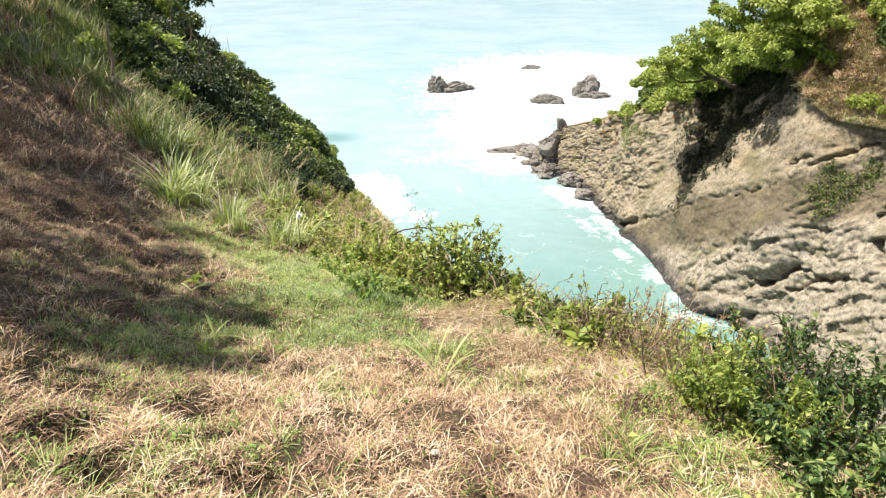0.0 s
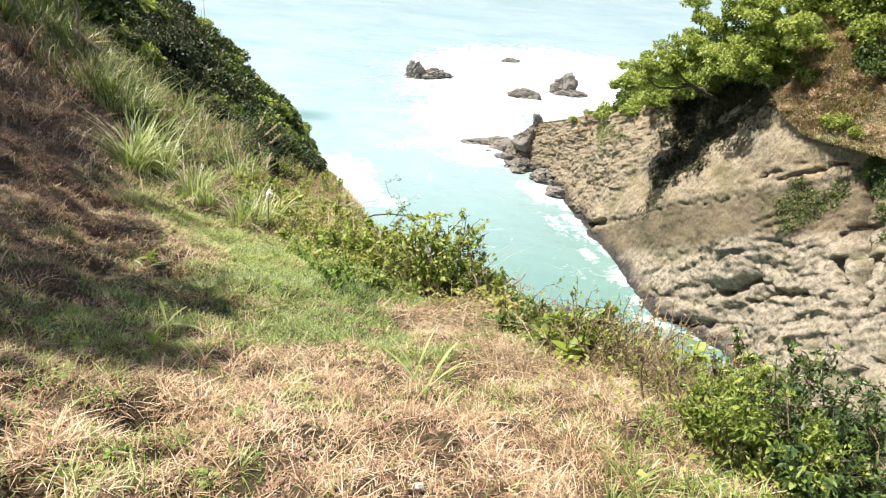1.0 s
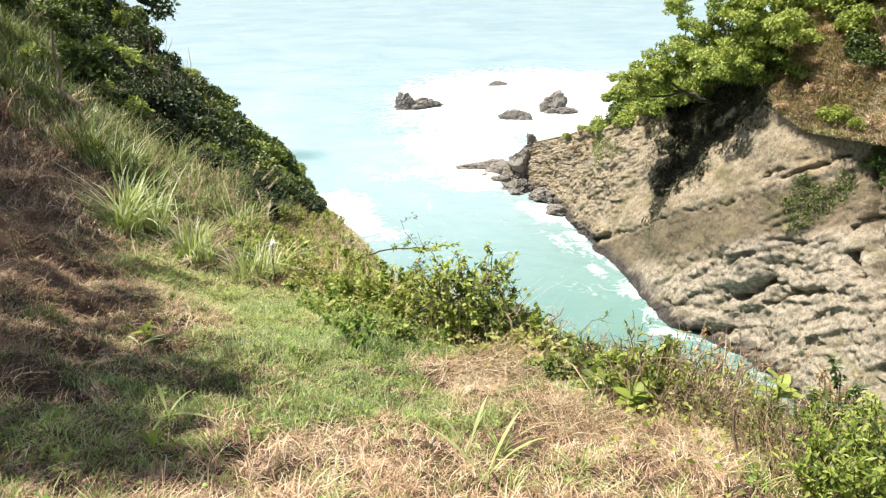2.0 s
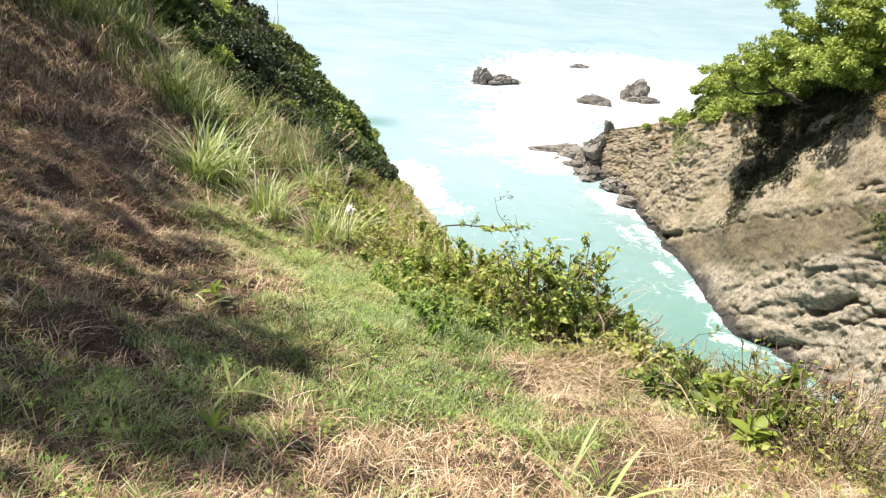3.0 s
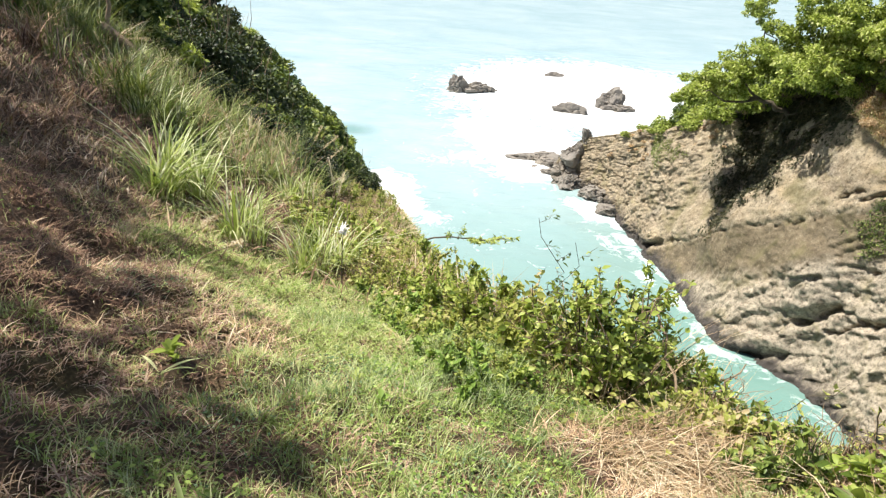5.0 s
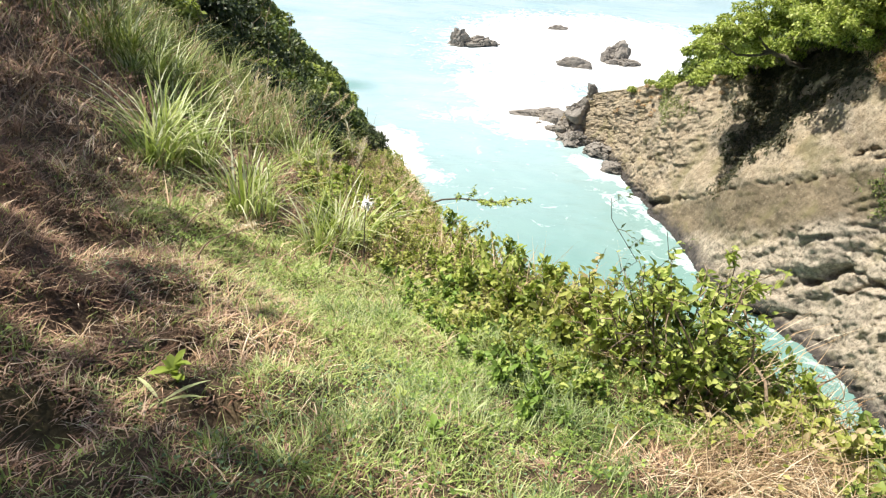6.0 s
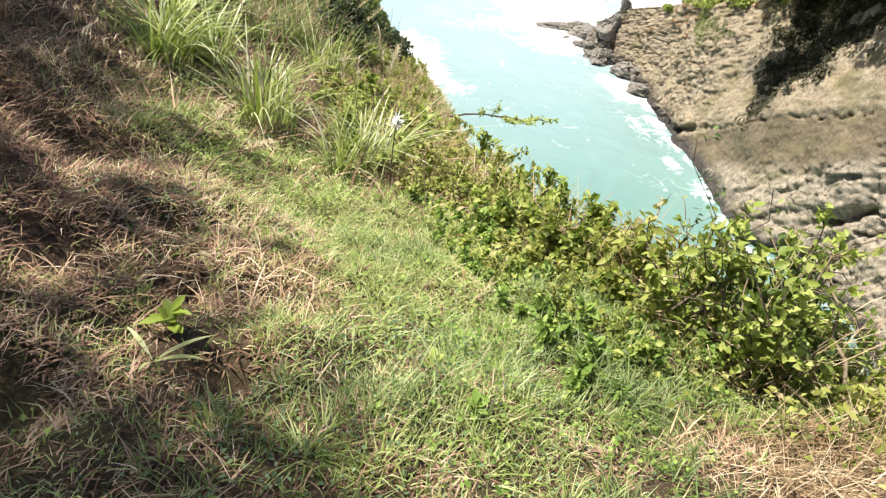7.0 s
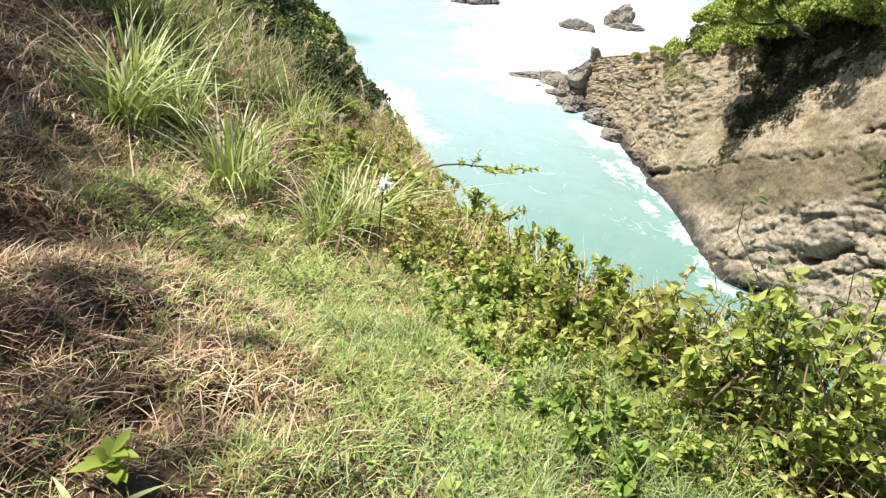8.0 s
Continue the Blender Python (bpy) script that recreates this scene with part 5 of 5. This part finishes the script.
NEAR_SHRUBS = (
    (420, 0.12, 8.2, 0.6, 1.2, 21, 95, 0.072, BRIGHT, "leafy green shrub with bare twigs at the cliff edge", 0.15),
    (431, 0.35, 8.35, 0.6, 0.85, 18, 90, 0.072, SHRUB, "leafy green shrub over dead brown grass", 0.15),
    (432, -0.25, 8.6, 0.5, 0.75, 14, 90, 0.075, SCRUB, "yellow-green shrub at the cliff edge", 0.3),
    (436, -0.75, 9.2, 0.5, 0.6, 13, 110, 0.075, SCRUB, "yellow-green shrub at the cliff edge", 0.3),
    (437, -1.1, 9.9, 0.5, 0.58, 13, 110, 0.075, BRIGHT, "light green shrub at the cliff edge", 0.25),
    (421, 0.72, 8.1, 0.5, 0.6, 14, 85, 0.07, BRIGHT, "leafy shrub with grey dry stems at the cliff edge", 0.3),
    (433, 0.95, 8.0, 0.4, 0.6, 12, 30, 0.06, SCRUB, "grey dried-out shrub with few leaves", 0.8),
    (422, 1.6, 6.45, 0.5, 0.5, 13, 90, 0.1, BRIGHT, "bright green shrub beside a broad-leaved plant", 0.1),
    (423, 1.0, 6.75, 0.4, 0.36, 11, 90, 0.06, SHRUB, "small dark shrub at the edge of the straw", 0.2),
    (424, 2.3, 4.3, 0.6, 0.78, 24, 190, 0.054, BRIGHT, "bright green feathery shrub on the near slope", 0.05),
    (438, 2.6, 4.95, 0.45, 0.6, 18, 150, 0.05, BRIGHT, "bright yellow-green feathery shrub on the near slope", 0.1),
    (425, 2.75, 4.3, 0.7, 0.9, 24, 190, 0.054, DEEP, "dark green shrub above the drop", 0.1),
    (426, 3.0, 5.1, 0.8, 1.0, 20, 200, 0.064, DEEP, "dark green shrub above the drop", 0.1),
    (427, 2.6, 3.3, 0.65, 0.62, 20, 210, 0.064, DEEP, "low dark green shrub on the near slope", 0.1),
    (434, 3.35, 4.1, 0.9, 1.1, 22, 210, 0.064, DEEP, "dark green shrub above the drop", 0.1),
    (435, 3.2, 3.3, 0.7, 0.7, 20, 210, 0.064, DEEP, "dark green shrub on the near slope", 0.1),
    (428, 2.25, 6.05, 0.45, 0.42, 12, 80, 0.07, BRIGHT, "small bright shrub at the cliff edge", 0.3),
    (429, 1.25, 7.25, 0.45, 0.38, 12, 85, 0.07, SHRUB, "green leafy shrub beside dry straw", 0.25),
    (430, 0.85, 7.35, 0.4, 0.34, 11, 90, 0.065, SCRUB, "low yellow-green shrub beside dry straw", 0.25))
for seed, x, y, wide, tall, stems, per, long, material, label, dead in NEAR_SHRUBS:
    place(shrub("leafy_shrub", seed, wide, tall, stems, per, long, material, label, "shrub", "", dead, 0.5 if y > 5.5 else 0.36, 90 if y > 5.5 else 0), x, y, seed * 0.7)


for seed, x, y, tall in ((450, 2.1, 6.95, 0.85), (451, 2.45, 6.55, 1.0), (452, 2.8, 6.25, 1.05), (453, 3.15, 5.85, 1.1), (454, 1.15, 8.15, 0.5)):
    place(shrub("dry_shrub", seed, 0.5, tall, 14, 120, 0.045, RUSTY, "red-brown dried-out twiggy shrub at the cliff edge", "shrub", "dried shrubs at the edge", 0.7, 0.45, 60), x, y, seed * 0.9)
DRY_WEEDS = [shrub("dry_weed", 440 + k, 0.35, 0.7, 9, 40, 0.04, SCRUB, "thin upright dried weed with few leaves at the cliff edge", "weed", "dried weeds along the cliff edge", 0.6, 0.45, 45) for k in range(2)]
rng = rng_of(44)
for k in range(40):
    y = rng.uniform(4.6, 8.4)
    x = np.interp(y, EDGE_Y, EDGE_X) - rng.uniform(-0.3, 0.9)
    tall = 1.0
    if k < 9:
        x, y = rng.uniform(1.7, 2.3), rng.uniform(4.7, 5.8)
    elif k < 21:
        x, y, tall = rng.uniform(1.3, 2.6), rng.uniform(6.0, 7.2), 1.35
    if math.hypot(x - 0.3, y - 6.8) > 0.9:
        far_copy(DRY_WEEDS[k % 2], hill_point(x, y, -0.04), rng.uniform(0, 6), rng.uniform(0.5, 1.0) * tall)


LEAFY_WEEDS = [shrub("leafy_weed", 460 + k, 0.2, 0.3, 4, 105, (0.055, 0.062, 0.05)[k], (BRIGHT, WEED, SCRUB)[k], ("light green leafy weed in the turf near the edge", "mid-green leafy weed in the turf near the edge", "yellow-green leafy weed in the turf near the edge")[k], "weed", "leafy weeds near the edge", 0.12, 0.55, 10) for k in range(3)]
rng = rng_of(46)
for k in range(165):
    y = rng.uniform(7.2, 10.0)
    x = np.interp(y, EDGE_Y, EDGE_X) - 2.9 * rng.random() ** 1.3 * (1.0 if y < 9.0 else 0.75) - 0.1
    if math.hypot(x - 0.3, y - 6.8) > 0.95:
        far_copy(LEAFY_WEEDS[k % 3], hill_point(x, y, -0.02), rng.uniform(0, 6), rng.uniform(0.35, 1.0))


# ---- trees on the upper slope ----
def slope_tree(name, seed, x, y, crowns, count, long, material, label, girth):
    base = hill_point(x, y)
    return tree(name, seed, [(np.array(q) - np.array(base), r) for q, r in crowns], base, count, long, material, label, girth, "trees on the upper slope")


def over(spots, up):
    """Parts of a crown standing up-sun of places on the slope: (x, y, radius)."""
    return [(tuple(np.array(hill_point(x, y)) + np.array(SUN_FROM) * up), r) for x, y, r in spots]


slope_tree("slope_tree", 501, -12.6, 8.8, over(((-3.1, 5.2, 1.0), (-3.8, 6.3, 0.8), (-4.6, 7.4, 0.75), (-2.5, 5.7, 0.75), (-2.3, 4.6, 0.75), (-2.35, 6.2, 0.65), (-3.3, 4.5, 0.8), (-2.0, 4.75, 0.6), (-2.7, 4.6, 0.7), (-3.2, 7.6, 0.4), (-2.85, 7.1, 0.35)), 14.0), 1420, 0.24, FAR_LEAF, "shade tree with an open crown on the upper slope", 0.16)
slope_tree("slope_tree", 506, -15.0, 13.0, over(((-5.3, 8.8, 1.2), (-5.9, 10.6, 1.1), (-4.9, 9.6, 0.6), (-5.5, 11.8, 0.8), (-5.9, 13.2, 0.9)), 14.0), 1350, 0.26, FAR_LEAF, "shade tree with an open crown on the upper slope", 0.15)
slope_tree("slope_tree", 504, -19.5, 22.0, over(((-11.0, 19.3, 2.2), (-11.6, 22.6, 2.2), (-10.2, 16.4, 1.8)), 10.5), 3000, 0.3, FAR_LEAF, "shade tree with an open crown on the upper slope", 0.2)
slope_tree("slope_tree", 505, -22.5, 31.0, over(((-13.3, 28.0, 2.4), (-14.5, 31.4, 2.4)), 10.5), 2600, 0.32, FAR_LEAF, "shade tree with an open crown on the upper slope", 0.2)
slope_tree("slope_tree", 502, -17.0, 15.5, over(((-8.7, 12.9, 2.0), (-9.4, 15.2, 2.2), (-8.0, 10.7, 1.6)), 10.5), 2400, 0.3, FAR_LEAF, "shade tree with an open crown on the upper slope", 0.18)
slope_tree("crest_tree", 503, -20.2, 46.8, [((-17.0, 47.0, 0.6), 2.2), ((-19.0, 46.0, 3.6), 3.4), ((-22.5, 47.0, 4.6), 3.2), ((-16.4, 48.0, -1.6), 1.3)], 5200, 0.34, FAR_LEAF, "dark tree with a stout trunk on the crest", 0.75)


rng = rng_of(47)
for k in range(70):
    y = rng.uniform(19.0, 36.0)
    x = rng.uniform(-24.0, -8.5) - 0.1 * (y - 19)
    far_copy(TUFTS[int(rng.choice([4, 4, 2, 3, 5]))], hill_point(x, y), rng.uniform(0, 6), rng.uniform(0.8, 1.5))
for k in range(34):
    y = rng.uniform(22.0, 44.0)
    x = rng.uniform(-26.0, -10.0) - 0.1 * (y - 19)
    far_copy(FAR_BUSHES[int(rng.choice([0, 2]))], hill_point(x, y, -0.3), rng.uniform(0, 6), rng.uniform(0.45, 0.8))


# ---- single plants ----
def sprout(name, seed, x, y, count, long, wide, material, label, rise=0.7, stem=0.0):
    """A plant of large leaves, each one a part."""
    rng = rng_of(seed)
    foot = new(name)
    foot.location = hill_point(x, y)
    if stem:
        part_of("stem", mesh_of("stem", *tube(bent(rng, (0, 0, -0.04), (0.02, 0.01, stem), 0.05), np.linspace(0.012, 0.006, 5), 6), material, True), foot)
    for k in range(count):
        a = k * 2.4 + rng.uniform(-0.3, 0.3)
        at = np.array([[0, 0, stem * rng.uniform(0.35, 1.0)]])
        axis = np.array([[math.cos(a), math.sin(a), rise * rng.uniform(0.4, 1.5)]])
        L = long * rng.uniform(0.7, 1.15)
        line = [at[0] + unit(axis)[0] * L * t + np.array([0, 0, -0.35 * L * t * t]) for t in np.linspace(0, 1, 7)]
        line = np.array(line)
        w = wide * np.array([0.10, 0.55, 0.95, 1.0, 0.82, 0.45, 0.03]) * 0.5 * L / long
        side = np.array([-math.sin(a), math.cos(a), 0.0])
        v = np.concatenate([line - side * w[:, None] + (0, 0, 0.0), line - np.array([0, 0, 1]) * (w * 0.3)[:, None], line + side * w[:, None]])
        i = np.arange(6)[:, None]
        f = np.concatenate([np.concatenate([i, i + 7, i + 8, i + 1], 1), np.concatenate([i + 7, i + 14, i + 15, i + 8], 1)])
        part_of("leaf", mesh_of("leaf", v, [f], material, True), foot)
    return tagged(foot, label, "plant")


sprout("broad_leaved_plant", 511, 1.38, 5.95, 15, 0.22, 0.085, BRIGHT, "bright green broad-leaved plant beside dry straw", 0.8, 0.22)
sprout("broad_leaved_plant", 512, 1.75, 6.15, 11, 0.19, 0.08, BRIGHT, "bright green broad-leaved plant at the cliff edge", 0.9, 0.3)
sprout("broad_leaved_plant", 513, 0.2, 7.9, 7, 0.16, 0.085, BRIGHT, "broad-leaved vine plant in the shrub", 0.9, 0.55)
sprout("broad_leaved_plant", 522, 2.55, 5.95, 12, 0.23, 0.095, BRIGHT, "bright yellow-green broad-leaved plant at the cliff edge", 1.0, 0.66)
sprout("grass_seedling", 514, 0.02, 4.45, 6, 0.66, 0.024, REED, "long-bladed green seedling in dry grass", 2.2, 0.12)
sprout("grass_seedling", 515, -0.05, 4.85, 6, 0.6, 0.022, REED, "long-bladed green seedling in dry grass", 2.6, 0.1)
sprout("small_sprout", 516, -2.78, 6.84, 18, 0.13, 0.045, BRIGHT, "small bright green sprout in brown litter", 1.4, 0.12)
sprout("long_leaved_plant", 517, -2.05, 5.3, 4, 0.34, 0.022, REED, "low plant with long arching green leaves", 0.7, 0.06)
sprout("long_leaved_plant", 518, -1.95, 4.8, 7, 0.26, 0.032, BRIGHT, "low plant with upright green leaves", 1.8, 0.05)
sprout("long_leaved_plant", 519, -2.75, 6.6, 4, 0.26, 0.02, REED, "low plant with long arching grey-green leaves", 0.8, 0.05)
sprout("small_sprout", 520, -1.5, 6.8, 10, 0.08, 0.035, WEED, "small leafy weed in the turf", 1.0, 0.08)
sprout("small_sprout", 521, -1.7, 7.1, 10, 0.075, 0.034, BRIGHT, "small leafy weed in the turf", 1.0, 0.08)


def seed_stalk(seed, x, y, tall, bend, label, white=False):
    """A single stalk with a seed head."""
    rng = rng_of(seed)
    foot = new("seed_stalk")
    foot.location = hill_point(x, y)
    line = np.array([(bend[0] * t**2.5, bend[1] * t**2.5, tall * (t - 0.12 * t**4) - 0.04) for t in np.linspace(0, 1, 8)])
    stalk = part_of("stalk", mesh_of("stalk", *tube(line, np.linspace(0.008, 0.004, 8), 5), BARK if white else DRY_STEM, True), foot)
    n = 90 if white else 110
    t = rng.random(n)[:, None]
    tip = line[-1] + (line[-1] - line[-3]) * t * (0.25 if white else 0.9) + rng.normal(0, 0.018 if white else 0.006, (n, 3))
    v, f = blades(tip, rng.uniform(0, 6.3, n), rng.uniform(0.03, 0.08, n), np.full(n, 0.012 if white else 0.008), rng.uniform(0.2, 1.4, n), rng.uniform(0.2, 1.2, n), 2)
    part_of("seed_head", mesh_of("seed_head", v, f, WHITE_PETAL if white else PLUME), stalk, "white fluffy head" if white else "pale drooping seed head")["kind"] = "stuff"
    return tagged(foot, label, "seed stalk", "seed stalks")


seed_stalk(531, -2.3, 9.85, 0.85, (0.02, -0.02), "dark stalk with a white fluffy seed head", True)
seed_stalk(532, -3.35, 8.3, 0.5, (0.22, 0.05), "green stalk with a drooping pale seed head")
seed_stalk(533, -3.25, 8.35, 0.4, (0.3, -0.05), "green stalk with a drooping pale seed head")
seed_stalk(534, -4.05, 15.3, 1.5, (0.25, 0.1), "tall reed stalk with a feathery seed head")
seed_stalk(535, -3.9, 15.2, 1.3, (0.45, -0.1), "tall reed stalk with a feathery seed head")
seed_stalk(536, -4.15, 15.25, 1.25, (0.5, 0.2), "tall reed stalk with a feathery seed head")


# ---- stones and sticks ----
def pebble(seed, x, y, size, label):
    bm = bmesh.new()
    bmesh.ops.create_icosphere(bm, subdivisions=3, radius=1.0)
    for v in bm.verts:
        k = 0.8 + 0.4 * noise.noise(v.co * 1.3 + Vector((seed, 0, 0)))
        v.co = Vector((v.co.x * size * 1.3 * k, v.co.y * size * k, v.co.z * size * 0.8 * k))
    me = bpy.data.meshes.new("pebble")
    bm.to_mesh(me)
    bm.free()
    me.materials.append(PALE_STONE)
    ob = new("pebble", me)
    ob.location = hill_point(x, y, size * 0.4 + 0.05)
    return tagged(ob, label, "stone")


stone = Nodes("pale_stone")
grain = stone.noise(60.0, 5.0)
stone.bump(grain, 0.4, 0.01)
PALE_STONE = stone.finish(stone.ramp(grain, (0.3, (0.42, 0.37, 0.3)), (0.7, (0.62, 0.56, 0.47))), 0.85)
pebble(1.0, -0.01, 3.2, 0.022, "small pale stone lying in dry grass")
pebble(4.0, 0.36, 3.3, 0.011, "tiny pale stone lying in dry grass")


def stick(seed, a, b, thick, label):
    rng = rng_of(seed)
    pa, pb = hill_point(a[0], a[1], a[2]), hill_point(b[0], b[1], b[2])
    ob = new("dry_stick", mesh_of("dry_stick", *tube(bent(rng, pa, pb, 0.03, 7), np.linspace(thick, thick * 0.5, 7), 6), DRY_STEM, True))
    return tagged(ob, label, "stick", "dry sticks")


stick(541, (1.78, 5.0, -0.05), (1.72, 5.05, 0.42), 0.014, "pale upright dry stick in the grass")
stick(542, (0.25, 4.3, 0.05), (0.75, 3.85, 0.03), 0.008, "thin dry stalk lying on the grass")
stick(543, (-5.0, 9.2, 0.0), (-4.75, 9.35, 0.55), 0.010, "thin dry stick standing on the slope")
stick(544, (-5.3, 9.0, 0.0), (-5.6, 9.4, 0.5), 0.010, "thin dry stick leaning on the slope")
rng = rng_of(49)
for k in range(40):
    x, y = rng.uniform(-7.4, -4.0), rng.uniform(7.4, 13.0)
    stick(570 + k, (x, y, 0.0), (x + rng.normal(0, 0.35), y + rng.normal(0, 0.25), rng.uniform(0.2, 0.6)), 0.007, "thin bleached dry stick leaning on the bank")
stick(545, (0.95, 8.0, 0.1), (1.25, 8.1, 0.75), 0.012, "bleached dry stick rising from the scrub")
stick(548, (0.68, 7.7, 0.05), (0.5, 8.25, 0.85), 0.014, "bleached twisted dead stem leaning in the shrub")
stick(546, (-8.75, 18.0, -0.1), (-8.6, 18.05, 1.9), 0.06, "bleached dead stem on the upper slope")
stick(547, (-8.8, 17.9, 0.35), (-7.7, 17.9, 0.3), 0.13, "pale dead log on the upper slope")


def reaching_branch(seed, base, tip, long, material, label, name="overhanging_branch", twigs=9, per=26, thick=0.011):
    """A thin branch reaching out, with flat leafy side twigs."""
    rng = rng_of(seed)
    foot = new(name)
    foot.location = base
    end = np.array(tip) - np.array(base)
    size = np.linalg.norm(end)
    line = bent(rng, (0, 0, -0.05), end, 0.05, 9)
    branch = part_of("branch", mesh_of("branch", *tube(line, np.linspace(1.0, 0.35, 9) * thick * size, 6), BARK, True), foot)
    at = []
    for k in range(twigs):
        t = 0.3 + 0.7 * (k + rng.random()) / twigs
        i = min(int(t * 8), 7)
        start = line[i] + (line[i + 1] - line[i]) * (t * 8 - i)
        way = unit(np.array([rng.uniform(0.2, 1.0), rng.choice([-1.0, 1.0]) * rng.uniform(0.3, 1.0), rng.uniform(-0.12, 0.25)]))
        twig = bent(rng, start, start + way * size * rng.uniform(0.10, 0.22), 0.06, 5)
        part_of("twig", mesh_of("twig", *tube(twig, np.linspace(0.4, 0.16, 5) * thick * size, 4), BARK, True), branch)
        q = rng.uniform(0.2, 4.0, per)
        j = np.minimum(q.astype(int), 3)
        at.append(twig[j] + (twig[j + 1] - twig[j]) * (q - j)[:, None] + rng.normal(0, 0.012 * size, (per, 3)))
    at = np.concatenate(at)
    n = len(at)
    axis = unit(rng.normal(0, 0.7, (n, 3)) * (1, 1, 0.35) + (0.3, 0, -0.05))
    face = unit(rng.normal(0, 0.3, (n, 3)) + (0, 0, 1))
    v, f = leaves(at, axis, face, long * rng.uniform(0.6, 1.3, n), long * 0.5 * rng.uniform(0.7, 1.2, n), rng.uniform(0, 0.6, n))
    part_of("foliage", mesh_of("foliage", v, f, material), foot)
    return tagged(foot, label, "branch")


DEAD_CROWN = tuft("dead_frond_bundle", 337, 90, 0.9, 0.035, (0.5, 1.7), STRAW, "bundle of dead bleached fronds on the upper slope", 0, "dead fronds")
place(DEAD_CROWN, -8.7, 17.85, 0.4, 0.75, 0.05)
put_copy(DEAD_CROWN, hill_point(-8.0, 17.8, -0.05), 1.7, 0.6)

reaching_branch(551, hill_point(-2.7, 26.2), (0.6, 26.2, -9.35), 0.15, BRIGHT, "thin leafy branch reaching out over the sea", per=40)
reaching_branch(555, hill_point(0.0, 8.25), (-0.52, 8.15, -1.44), 0.05, DEEP, "thin dark twig arching out of the shrub", "dry_weed_stalk", 7, 7, 0.0035)
reaching_branch(552, hill_point(0.95, 7.5), (1.55, 7.3, -2.12), 0.07, SCRUB, "thin twig with a few yellow leaves", "yellow_leaved_twig", 5, 4, 0.005)
reaching_branch(554, hill_point(-0.25, 8.0), (-0.34, 7.55, -1.36), 0.05, SHRUB, "thin dried stalk with a few small leaves", "dry_weed_stalk", 6, 6, 0.0035)
